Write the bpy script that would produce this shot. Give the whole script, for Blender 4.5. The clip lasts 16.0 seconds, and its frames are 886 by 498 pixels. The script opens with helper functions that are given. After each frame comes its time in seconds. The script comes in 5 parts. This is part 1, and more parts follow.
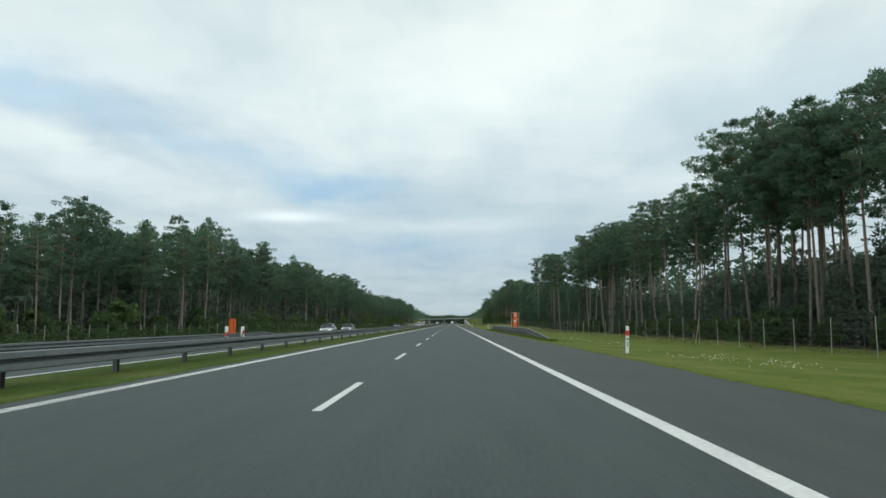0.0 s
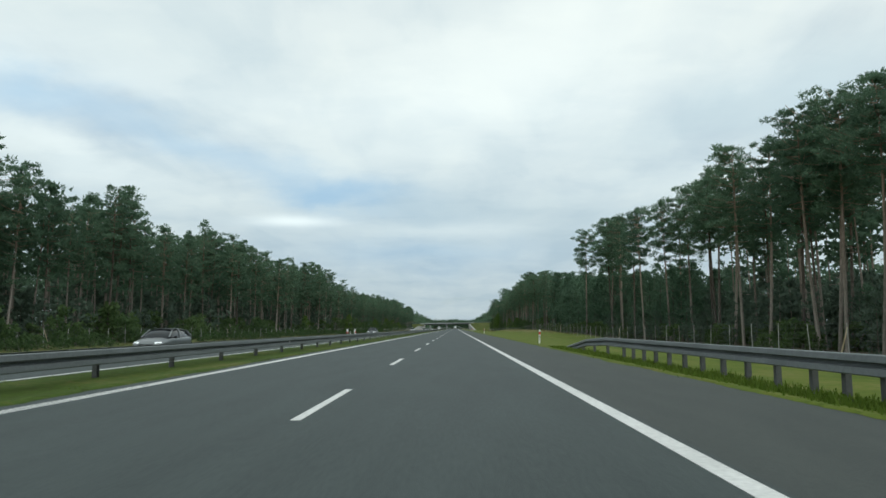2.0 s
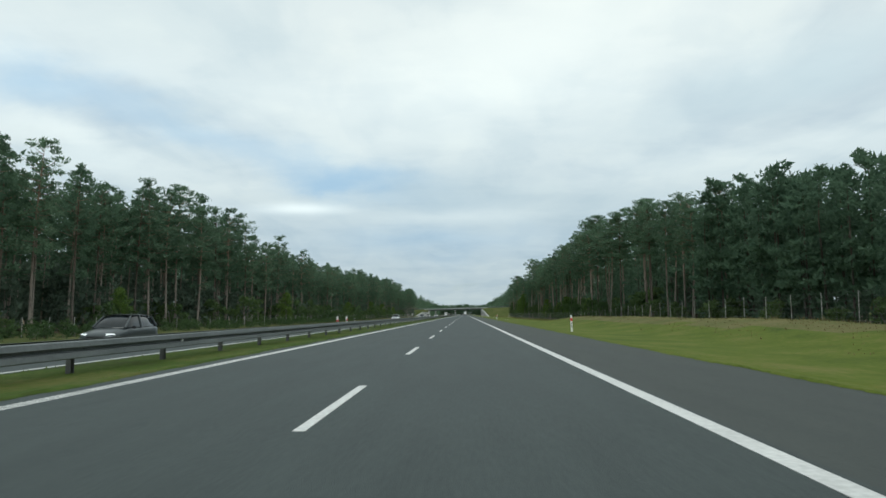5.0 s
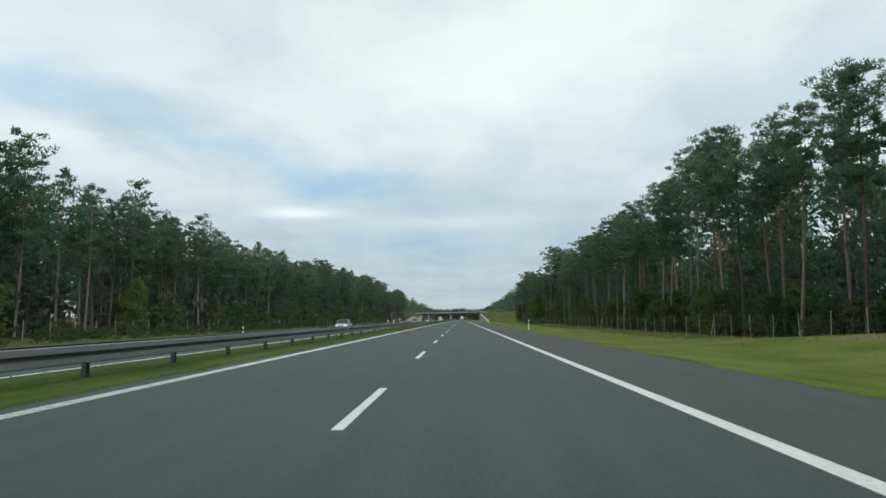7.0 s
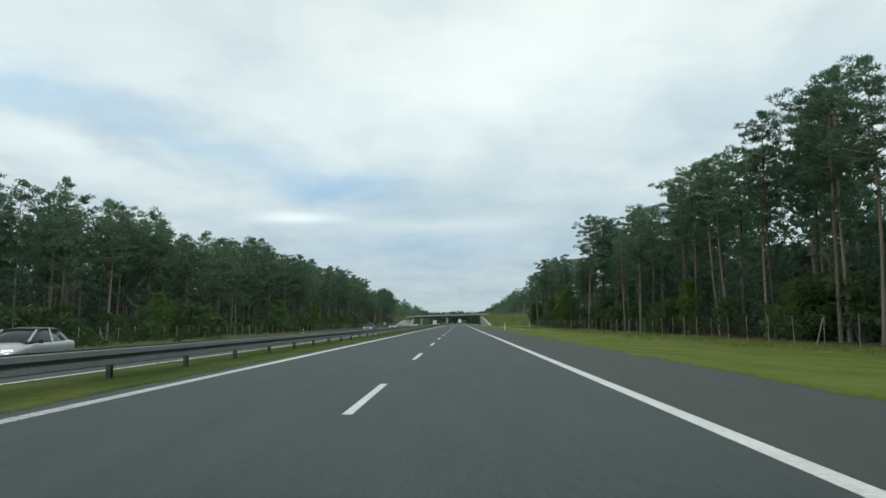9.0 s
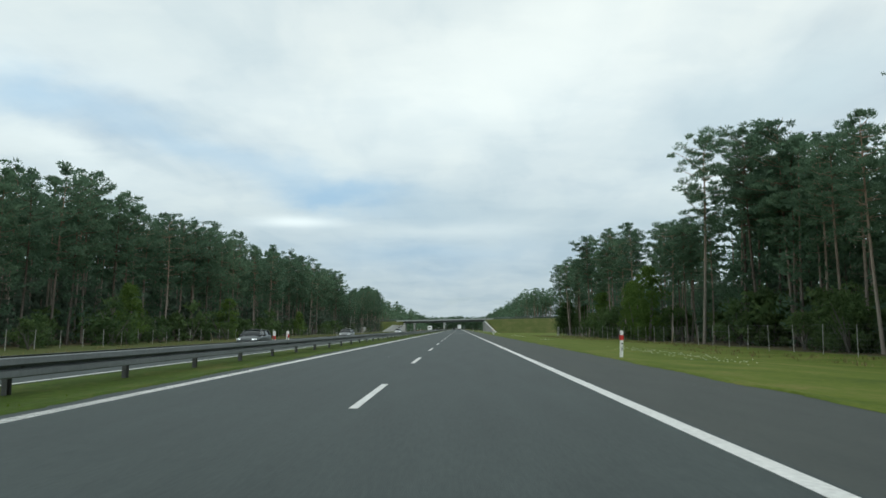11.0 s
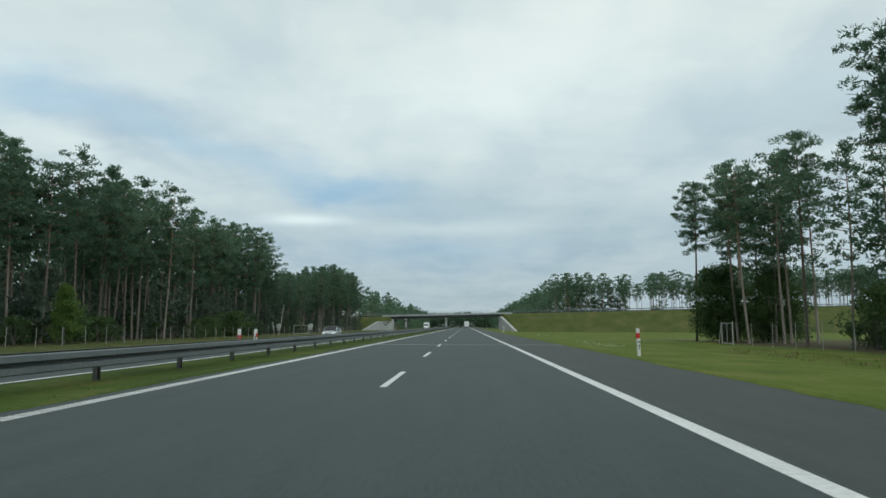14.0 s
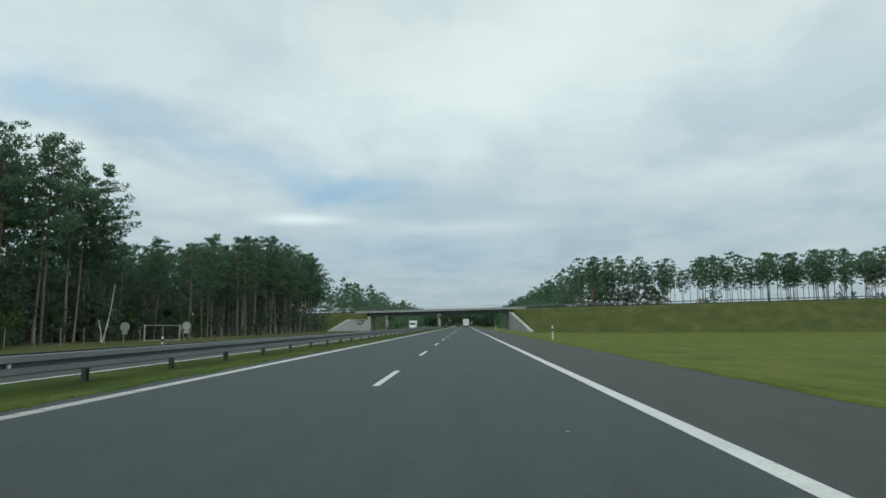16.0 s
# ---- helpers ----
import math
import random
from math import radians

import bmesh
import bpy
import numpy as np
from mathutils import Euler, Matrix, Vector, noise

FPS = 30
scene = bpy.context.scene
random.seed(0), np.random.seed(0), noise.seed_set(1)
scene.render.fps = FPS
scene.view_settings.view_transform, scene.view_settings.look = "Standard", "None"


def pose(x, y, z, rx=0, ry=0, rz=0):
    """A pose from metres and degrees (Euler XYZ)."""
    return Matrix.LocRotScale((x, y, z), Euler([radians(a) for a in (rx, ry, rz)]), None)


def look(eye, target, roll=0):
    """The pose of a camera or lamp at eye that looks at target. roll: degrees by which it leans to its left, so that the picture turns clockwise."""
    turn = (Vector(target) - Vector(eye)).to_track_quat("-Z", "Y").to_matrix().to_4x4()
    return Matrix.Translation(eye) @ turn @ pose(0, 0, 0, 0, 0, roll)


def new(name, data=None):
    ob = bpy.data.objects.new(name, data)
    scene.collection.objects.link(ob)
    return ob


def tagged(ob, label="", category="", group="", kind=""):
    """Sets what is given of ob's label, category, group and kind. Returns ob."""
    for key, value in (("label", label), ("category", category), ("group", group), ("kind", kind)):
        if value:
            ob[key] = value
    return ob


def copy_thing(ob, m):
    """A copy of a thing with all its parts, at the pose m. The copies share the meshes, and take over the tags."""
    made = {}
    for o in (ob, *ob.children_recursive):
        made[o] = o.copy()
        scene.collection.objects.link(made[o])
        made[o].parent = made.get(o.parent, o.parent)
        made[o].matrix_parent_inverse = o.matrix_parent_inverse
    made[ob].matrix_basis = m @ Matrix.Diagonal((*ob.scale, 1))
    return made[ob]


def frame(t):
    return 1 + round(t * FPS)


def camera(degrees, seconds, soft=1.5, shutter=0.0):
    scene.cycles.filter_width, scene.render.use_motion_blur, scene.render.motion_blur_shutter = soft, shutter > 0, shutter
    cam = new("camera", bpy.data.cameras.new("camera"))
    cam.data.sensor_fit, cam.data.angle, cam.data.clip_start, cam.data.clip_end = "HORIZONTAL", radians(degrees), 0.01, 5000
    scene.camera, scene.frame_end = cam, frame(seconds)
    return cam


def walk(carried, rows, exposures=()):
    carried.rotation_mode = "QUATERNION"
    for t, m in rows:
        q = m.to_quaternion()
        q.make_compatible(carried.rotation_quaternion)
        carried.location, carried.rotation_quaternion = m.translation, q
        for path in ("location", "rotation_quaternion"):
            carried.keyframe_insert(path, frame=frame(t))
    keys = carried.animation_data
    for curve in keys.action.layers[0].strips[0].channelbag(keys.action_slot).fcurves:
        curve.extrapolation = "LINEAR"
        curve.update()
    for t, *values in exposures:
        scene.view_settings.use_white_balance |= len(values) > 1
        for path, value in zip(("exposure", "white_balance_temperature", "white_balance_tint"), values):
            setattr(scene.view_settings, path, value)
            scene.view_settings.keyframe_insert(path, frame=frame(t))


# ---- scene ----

# ---------------------------------------------------------------- camera
EYE = 1.072
ROWS = (  # seconds, x, y, yaw, pitch, roll
    (0.0, 1.653, -8.493, 0.740, 6.192, -0.061),
    (0.5, 1.712, 9.665, 0.938, 6.983, -0.228),
    (1.0, 1.753, 27.729, 1.015, 6.479, -0.082),
    (1.5, 1.810, 45.927, 1.033, 6.504, -0.130),
    (2.0, 1.845, 63.960, 1.023, 6.587, -0.237),
    (2.5, 1.876, 82.073, 1.296, 6.322, 0.242),
    (3.0, 1.837, 100.247, 1.410, 6.227, 0.134),
    (3.5, 1.755, 118.268, 1.627, 6.449, 0.020),
    (4.0, 1.687, 136.373, 1.723, 6.431, 0.046),
    (4.5, 1.603, 154.581, 1.830, 6.023, 0.138),
    (5.0, 1.530, 173.644, 1.818, 5.436, 0.155),
    (7.5, 1.175, 262.679, 1.422, 5.883, 0.023),
    (8.0, 1.209, 280.241, 1.191, 5.708, 0.321),
    (10.5, 1.442, 369.170, 1.596, 6.932, 0.490),
    (11.0, 1.411, 386.694, 1.298, 6.622, -0.131),
    (11.5, 1.459, 404.207, 1.224, 6.726, 0.089),
    (12.0, 1.473, 421.671, 2.067, 6.195, 0.176),
    (12.5, 1.515, 439.303, 2.165, 6.213, 0.038),
    (13.0, 1.497, 456.733, 2.745, 6.471, 0.169),
    (13.5, 1.489, 474.503, 2.084, 6.829, 0.128),
    (14.0, 1.451, 491.849, 1.887, 6.413, -0.122),
    (14.5, 1.494, 510.852, 1.850, 6.455, 0.120),
    (15.0, 1.539, 528.509, 1.821, 6.537, 0.151),
    (15.5, 1.542, 546.061, 1.730, 5.998, 0.071),
    (16.0, 1.585, 563.776, 1.840, 6.330, 0.140),
)
cam = camera(65.9, 16.0, soft=1.6)
walk(cam, [(t, pose(x, y, EYE, 90 + p, r, yaw)) for t, x, y, yaw, p, r in ROWS],
     exposures=[(0, -0.04, 6150, 0), (12.5, -0.05, 6130, 0), (13, -0.19, 6050, -2), (16, -0.25, 6050, -2)])

# ---------------------------------------------------------------- plan
EDGE_R, EDGE_L = 27.3, -41.5   # where the forest begins on either side
SKY_SHIFT_A, SKY_SHIFT_B = (0.0, 0.0, 0.0), (3.0, 1.0, 0.0)

# ---------------------------------------------------------------- world and light
SUN_EL, SUN_AZ = radians(48), radians(163)
world = bpy.data.worlds.new("overcast_sky")
scene.world = world
world.use_nodes = True
wn, wl = world.node_tree.nodes, world.node_tree.links
wn.clear()
w_out = wn.new("ShaderNodeOutputWorld")
w_bg = wn.new("ShaderNodeBackground")
w_sky = wn.new("ShaderNodeTexSky")
w_sky.sky_type, w_sky.sun_disc = "NISHITA", False
w_sky.sun_elevation, w_sky.sun_rotation = SUN_EL, SUN_AZ
w_co = wn.new("ShaderNodeTexCoord")
w_sep = wn.new("ShaderNodeSeparateXYZ")
wl.new(w_co.outputs["Generated"], w_sep.inputs[0])


def w_math(op, a, b=0.0, clamp=False):
    n = wn.new("ShaderNodeMath")
    n.operation, n.use_clamp = op, clamp
    for k, v in enumerate((a, b)):
        if isinstance(v, (int, float)):
            n.inputs[k].default_value = v
        else:
            wl.new(v, n.inputs[k])
    return n.outputs[0]


# a flat layer of cloud overhead: direction divided by height
w_den = w_math("ADD", w_math("MAXIMUM", w_sep.outputs[2], 0.0), 0.12)
w_flat = wn.new("ShaderNodeCombineXYZ")
wl.new(w_math("DIVIDE", w_sep.outputs[0], w_den), w_flat.inputs[0])
wl.new(w_math("DIVIDE", w_sep.outputs[1], w_den), w_flat.inputs[1])


def w_noise(scale, detail, shift, stretch=(1, 1, 1)):
    m = wn.new("ShaderNodeMapping")
    m.inputs["Location"].default_value, m.inputs["Scale"].default_value = shift, stretch
    wl.new(w_flat.outputs[0], m.inputs[0])
    n = wn.new("ShaderNodeTexNoise")
    n.inputs["Scale"].default_value, n.inputs["Detail"].default_value = scale, detail
    n.inputs["Roughness"].default_value, n.inputs["Distortion"].default_value = 0.52, 0.35
    wl.new(m.outputs[0], n.inputs[0])
    return n.outputs["Fac"]


def w_ramp(fac, stops):
    n = wn.new("ShaderNodeValToRGB")
    n.color_ramp.interpolation = "EASE"
    el = n.color_ramp.elements
    while len(el) < len(stops):
        el.new(0.5)
    for e, (p, c) in zip(el, stops):
        e.position, e.color = p, (*c, 1)
    wl.new(fac, n.inputs[0])
    return n.outputs[0]


cover = w_ramp(w_noise(0.95, 7, SKY_SHIFT_A, (1.0, 0.7, 1)), ((0.30, (0.70,) * 3), (0.46, (1,) * 3)))
shade = w_ramp(w_noise(2.3, 9, SKY_SHIFT_B, (1.0, 0.45, 1)),
               ((0.34, (7.0, 7.55, 8.0)), (0.50, (7.9, 8.25, 8.5)), (0.62, (8.45, 8.68, 8.75))))


def w_mix(fac, a, b):
    n = wn.new("ShaderNodeMix")
    n.data_type = "RGBA"
    for sock, v in (("Factor", fac), ("A", a), ("B", b)):
        if isinstance(v, tuple):
            n.inputs[sock].default_value = (*v, 1)
        else:
            wl.new(v, n.inputs[sock])
    return n.outputs["Result"]


# thin places, darker sheets and bright streaks of the cloud ahead, with ragged borders
w_ahead = w_math("MAXIMUM", w_sep.outputs[1], 0.05)
w_u, w_v = w_math("DIVIDE", w_sep.outputs[0], w_ahead), w_math("DIVIDE", w_sep.outputs[2], w_ahead)
w_uv = wn.new("ShaderNodeCombineXYZ")
wl.new(w_u, w_uv.inputs[0])
wl.new(w_math("MULTIPLY", w_v, 2.2), w_uv.inputs[1])


def w_ragged(scale, depth, detail=6):
    n = wn.new("ShaderNodeTexNoise")
    n.inputs["Scale"].default_value, n.inputs["Detail"].default_value, n.inputs["Roughness"].default_value = scale, detail, 0.6
    wl.new(w_uv.outputs[0], n.inputs[0])
    split = wn.new("ShaderNodeSeparateColor")
    wl.new(n.outputs["Color"], split.inputs[0])
    return [w_math("MULTIPLY", w_math("SUBTRACT", split.outputs[k], 0.5), depth) for k in (0, 1)]


w_du, w_dv = w_ragged(5.0, 0.22)
w_ru, w_rv = w_math("ADD", w_u, w_du), w_math("ADD", w_v, w_math("MULTIPLY", w_dv, 0.45))


w_su, w_sv = w_math("ADD", w_u, w_math("MULTIPLY", w_du, 0.3)), w_math("ADD", w_v, w_math("MULTIPLY", w_dv, 0.05))


def w_patch(u, v, long, thick, slope, amount):
    """Soft oval around the direction (u, v, 1 ahead)."""
    c, si = math.cos(slope), math.sin(slope)
    small = thick < 0.02
    pu, pv = w_math("SUBTRACT", w_su if small else w_ru, u), w_math("SUBTRACT", w_sv if small else w_rv, v)
    a = w_math("DIVIDE", w_math("ADD", w_math("MULTIPLY", pu, c), w_math("MULTIPLY", pv, si)), long)
    b = w_math("DIVIDE", w_math("SUBTRACT", w_math("MULTIPLY", pv, c), w_math("MULTIPLY", pu, si)), thick)
    r2 = w_math("ADD", w_math("MULTIPLY", a, a), w_math("MULTIPLY", b, b))
    return w_math("MULTIPLY", w_math("POWER", 2.718, w_math("MULTIPLY", r2, -1.0)), amount)


sky_now = w_mix(cover, w_sky.outputs[0], shade)
THIN, SHEET, LIT, CREST = (4.7, 6.4, 8.3), (6.5, 7.25, 7.8), (9.7, 9.85, 9.8), (12.0, 12.0, 11.8)
for tone, u, v, long, thick, slope, amount in (
        (LIT, 0.10, 0.40, 0.26, 0.10, 0.35, 0.7), (SHEET, -0.02, 0.17, 0.17, 0.035, 0.0, 0.6), (SHEET, 0.33, 0.16, 0.22, 0.035, 0.0, 0.5),
        (THIN, -0.38, 0.275, 0.30, 0.028, -0.30, 0.5), (THIN, -0.68, 0.36, 0.13, 0.045, -0.1, 0.6), (THIN, -0.19, 0.20, 0.075, 0.026, -0.1, 0.85),
        (THIN, -0.05, 0.105, 0.17, 0.030, 0.0, 0.5), (CREST, -0.245, 0.156, 0.064, 0.0085, 0.0, 0.85), (LIT, -0.01, 0.143, 0.12, 0.011, 0.04, 0.6),
        (SHEET, 0.50, 0.36, 0.24, 0.050, 0.34, 0.85), (LIT, -0.58, 0.255, 0.16, 0.028, -0.3, 0.75), (SHEET, -0.52, 0.46, 0.25, 0.05, -0.2, 0.4),
        (SHEET, 0.28, 0.128, 0.03, 0.006, 0.1, 0.8), (LIT, 0.42, 0.235, 0.22, 0.03, 0.1, 0.35)):
    sky_now = w_mix(w_patch(u, v, long, thick, slope, amount), sky_now, tone)
# bluer towards the horizon
tint = w_ramp(w_math("MULTIPLY", w_math("MAXIMUM", w_sep.outputs[2], 0.0), 2.2), ((0.0, (0.945, 1.0, 1.05)), (1.0, (1.025, 1.0, 0.975))))
toned = wn.new("ShaderNodeMix")
toned.data_type, toned.blend_type = "RGBA", "MULTIPLY"
toned.inputs["Factor"].default_value = 1.0
# fine wisps all over the cloud
wisps = w_ramp(w_noise(4.5, 7, SKY_SHIFT_A, (0.5, 0.8, 1)), ((0.36, (0.915, 0.935, 0.955)), (0.52, (1.0, 1.0, 1.0)), (0.66, (1.05, 1.042, 1.03))))
wispy = wn.new("ShaderNodeMix")
wispy.data_type, wispy.blend_type = "RGBA", "MULTIPLY"
wispy.inputs["Factor"].default_value = 0.5
wl.new(sky_now, wispy.inputs["A"])
wl.new(wisps, wispy.inputs["B"])
wl.new(wispy.outputs["Result"], toned.inputs["A"])
wl.new(tint, toned.inputs["B"])
wl.new(toned.outputs["Result"], w_bg.inputs["Color"])
wl.new(w_math("MULTIPLY", w_math("MINIMUM", w_math("ADD", w_math("MULTIPLY", w_math("MAXIMUM", w_sep.outputs[2], 0.0), 1.1), 0.66), 1.0), 0.106), w_bg.inputs["Strength"])
wl.new(w_bg.outputs[0], w_out.inputs["Surface"])

sun_data = bpy.data.lights.new("sun", "SUN")
sun_data.energy, sun_data.angle, sun_data.color = 1.2, radians(35), (1.0, 0.97, 0.92)
sun = new("sun", sun_data)
sun.matrix_world = look((math.sin(SUN_AZ) * 100, math.cos(SUN_AZ) * 100, math.tan(SUN_EL) * 100), (0, 0, 0))


# ---------------------------------------------------------------- materials
def mat(name, low, high, scale=8.0, rough=0.85, metal=0.0, bump=0.0, bump_scale=60.0, coarse=0.6, per_object=0.0,
        per_island=0.0, stretch=(1, 1, 1), translucent=0.0, blotch=0.0, spec=0.5, mid=None):
    """A surface whose colour runs from low to high by noise at two scales, in metres."""
    m = bpy.data.materials.new(name)
    m.use_nodes = True
    n, l = m.node_tree.nodes, m.node_tree.links
    b = n["Principled BSDF"]
    co = n.new("ShaderNodeTexCoord")
    geo = n.new("ShaderNodeNewGeometry")
    mp = n.new("ShaderNodeMapping")
    mp.inputs["Scale"].default_value = stretch
    l.new(geo.outputs["Position"], mp.inputs[0])

    def noise_of(s, d):
        t = n.new("ShaderNodeTexNoise")
        t.inputs["Scale"].default_value, t.inputs["Detail"].default_value = s, d
        l.new(mp.outputs[0], t.inputs[0])
        return t.outputs["Fac"]

    def m2(op, a, bb):
        k = n.new("ShaderNodeMath")
        k.operation = op
        for i, v in enumerate((a, bb)):
            if isinstance(v, (int, float)):
                k.inputs[i].default_value = v
            else:
                l.new(v, k.inputs[i])
        return k.outputs[0]

    fac = m2("ADD", m2("MULTIPLY", noise_of(scale, 4), 1 - coarse), m2("MULTIPLY", noise_of(scale * 0.07, 4), coarse))
    fac = m2("ADD", m2("MULTIPLY", m2("SUBTRACT", fac, 0.5), 2.2 + blotch), 0.5)
    if per_object:
        info = n.new("ShaderNodeObjectInfo")
        fac = m2("ADD", fac, m2("MULTIPLY", m2("SUBTRACT", info.outputs["Random"], 0.5), per_object))
    if per_island:
        fac = m2("ADD", fac, m2("MULTIPLY", m2("SUBTRACT", geo.outputs["Random Per Island"], 0.5), per_island))
    r = n.new("ShaderNodeValToRGB")
    r.color_ramp.elements[0].position, r.color_ramp.elements[0].color = 0.0, (*low, 1)
    r.color_ramp.elements[1].position, r.color_ramp.elements[1].color = 1.0, (*high, 1)
    if mid:
        e = r.color_ramp.elements.new(0.5)
        e.color = (*mid, 1)
    l.new(fac, r.inputs[0])
    l.new(r.outputs[0], b.inputs["Base Color"])
    b.inputs["Roughness"].default_value, b.inputs["Metallic"].default_value = rough, metal
    b.inputs["Specular IOR Level"].default_value = spec
    if bump:
        bp = n.new("ShaderNodeBump")
        bp.inputs["Strength"].default_value, bp.inputs["Distance"].default_value = bump, 0.01
        l.new(noise_of(bump_scale, 3), bp.inputs["Height"])
        l.new(bp.outputs[0], b.inputs["Normal"])
    if translucent:
        tr = n.new("ShaderNodeBsdfTranslucent")
        l.new(r.outputs[0], tr.inputs["Color"])
        mx = n.new("ShaderNodeMixShader")
        mx.inputs[0].default_value = translucent
        l.new(b.outputs[0], mx.inputs[1])
        l.new(tr.outputs[0], mx.inputs[2])
        l.new(mx.outputs[0], n["Material Output"].inputs["Surface"])
    return m


ASPHALT = mat("asphalt", (0.022, 0.032, 0.032), (0.043, 0.058, 0.057), 30, 0.75, bump=0.5, bump_scale=150, coarse=0.45, blotch=0.5, stretch=(1, 0.12, 1))
SHOULDER = mat("shoulder_asphalt", (0.033, 0.040, 0.038), (0.056, 0.065, 0.060), 30, 0.85, bump=0.5, bump_scale=150, coarse=0.5, stretch=(1, 0.2, 1))
PAINT = mat("road_paint", (0.46, 0.46, 0.45), (0.76, 0.76, 0.74), 14, 0.6, bump=0.3, bump_scale=90, coarse=0.4)
JOINT = mat("joint_sealant", (0.20, 0.20, 0.20), (0.32, 0.32, 0.31), 20, 0.7)
STAIN = mat("tar_stain", (0.10, 0.10, 0.10), (0.15, 0.15, 0.148), 20, 0.7)
GRASS = mat("grass_ground", (0.056, 0.086, 0.014), (0.158, 0.152, 0.048), 6, 0.95, bump=0.7, bump_scale=14, coarse=0.62, blotch=0.7, spec=0.12, mid=(0.096, 0.128, 0.019), stretch=(1, 0.8, 1))
# grass with brown soil, coloured darker still for the windscreen's dimming on the left
MEDIAN_TURF = mat("dimmed_median_turf", (0.042, 0.056, 0.012), (0.100, 0.104, 0.030), 7, 0.95, bump=0.7, bump_scale=14, coarse=0.6, blotch=1.4, spec=0.12, mid=(0.050, 0.084, 0.012), stretch=(1, 0.6, 1))
DRY_TURF = mat("dry_turf", (0.088, 0.104, 0.030), (0.190, 0.156, 0.080), 4, 0.95, bump=0.8, bump_scale=10, coarse=0.5, blotch=0.4, spec=0.12, mid=(0.128, 0.126, 0.048))
SLOPE = mat("embankment_grass", (0.050, 0.068, 0.020), (0.122, 0.112, 0.050), 3, 0.95, bump=0.7, bump_scale=9, coarse=0.6, blotch=0.2, spec=0.12, mid=(0.074, 0.088, 0.028))
BLADES = mat("grass_blades", (0.085, 0.140, 0.020), (0.150, 0.205, 0.036), 3, 0.8, coarse=0.7, per_island=0.4, translucent=0.5, spec=0.12)
DRY = mat("dry_grass", (0.13, 0.122, 0.052), (0.24, 0.205, 0.105), 4, 0.9, per_island=0.8, translucent=0.25, spec=0.12)
FLOWER = mat("white_flowers", (0.60, 0.62, 0.50), (0.78, 0.79, 0.70), 4, 0.8, per_island=0.5)
NEEDLES = mat("pine_needles", (0.090, 0.150, 0.100), (0.168, 0.254, 0.158), 1.2, 0.75, coarse=0.4, per_object=0.6, per_island=0.5, translucent=0.55, spec=0.12)
# darker than the pine needles: shade of the forest interior put into the colour
SHADED_NEEDLES = mat("shaded_needles", (0.080, 0.112, 0.088), (0.136, 0.184, 0.132), 1.2, 0.8, coarse=0.4, per_island=0.5, translucent=0.35, spec=0.1)
LEAVES = mat("broad_leaves", (0.055, 0.098, 0.042), (0.120, 0.178, 0.068), 1.2, 0.7, coarse=0.4, per_object=0.6, per_island=0.7, translucent=0.5, spec=0.12)
YOUNG = mat("young_leaves", (0.075, 0.135, 0.032), (0.155, 0.230, 0.060), 1.2, 0.7, coarse=0.4, per_object=0.4, per_island=0.7, translucent=0.4, spec=0.12)
BARK = mat("pine_bark", (0.085, 0.075, 0.066), (0.310, 0.270, 0.236), 9, 0.95, bump=1.0, bump_scale=18, coarse=0.5, per_object=1.0, stretch=(1, 1, 0.35), spec=0.12)
_n, _l = BARK.node_tree.nodes, BARK.node_tree.links   # the bark of Scots pines turns orange higher up
_ramp = next(k for k in _n if k.type == "VALTORGB")
_co = next(k for k in _n if k.type == "TEX_COORD")
_sep, _up, _warm = _n.new("ShaderNodeSeparateXYZ"), _n.new("ShaderNodeMapRange"), _n.new("ShaderNodeMix")
_l.new(_co.outputs["Object"], _sep.inputs[0])
_l.new(_sep.outputs[2], _up.inputs[0])
_up.inputs["From Min"].default_value, _up.inputs["From Max"].default_value = 4.0, 13.0
_warm.data_type, _warm.blend_type = "RGBA", "MULTIPLY"
_warm.inputs["B"].default_value = (1.12, 0.90, 0.76, 1)
_l.new(_up.outputs[0], _warm.inputs["Factor"])
_l.new(_ramp.outputs[0], _warm.inputs["A"])
_l.new(_warm.outputs["Result"], _n["Principled BSDF"].inputs["Base Color"])
GREY_BARK = mat("grey_bark", (0.07, 0.066, 0.058), (0.19, 0.18, 0.16), 9, 0.9, bump=0.6, bump_scale=20, per_object=0.3)
STEEL = mat("galvanised_steel", (0.108, 0.123, 0.127), (0.190, 0.208, 0.213), 12, 0.6, metal=0.25, bump=0.15, bump_scale=40, coarse=0.5)
DULL_STEEL = mat("weathered_steel", (0.07, 0.075, 0.076), (0.14, 0.145, 0.145), 12, 0.65, metal=0.4, coarse=0.5)
POST_WHITE = mat("white_plastic", (0.66, 0.67, 0.66), (0.80, 0.80, 0.79), 10, 0.5)
POST_RED = mat("red_film", (0.48, 0.030, 0.030), (0.62, 0.055, 0.045), 10, 0.4)
BLACK = mat("black_film", (0.012, 0.012, 0.013), (0.03, 0.03, 0.03), 10, 0.5)
ORANGE = mat("orange_laminate", (0.62, 0.110, 0.028), (0.74, 0.165, 0.05), 6, 0.45)
CREAM = mat("cream_edge", (0.55, 0.42, 0.30), (0.68, 0.55, 0.42), 8, 0.5)
CONCRETE = mat("concrete", (0.30, 0.31, 0.30), (0.46, 0.46, 0.45), 2.5, 0.9, bump=0.4, bump_scale=30, coarse=0.6)
DECK_GREY = mat("deck_fascia", (0.27, 0.29, 0.29), (0.38, 0.40, 0.40), 1.5, 0.85, bump=0.2, bump_scale=20)
GIRDER = mat("girder_concrete", (0.07, 0.08, 0.082), (0.12, 0.13, 0.13), 2, 0.9)
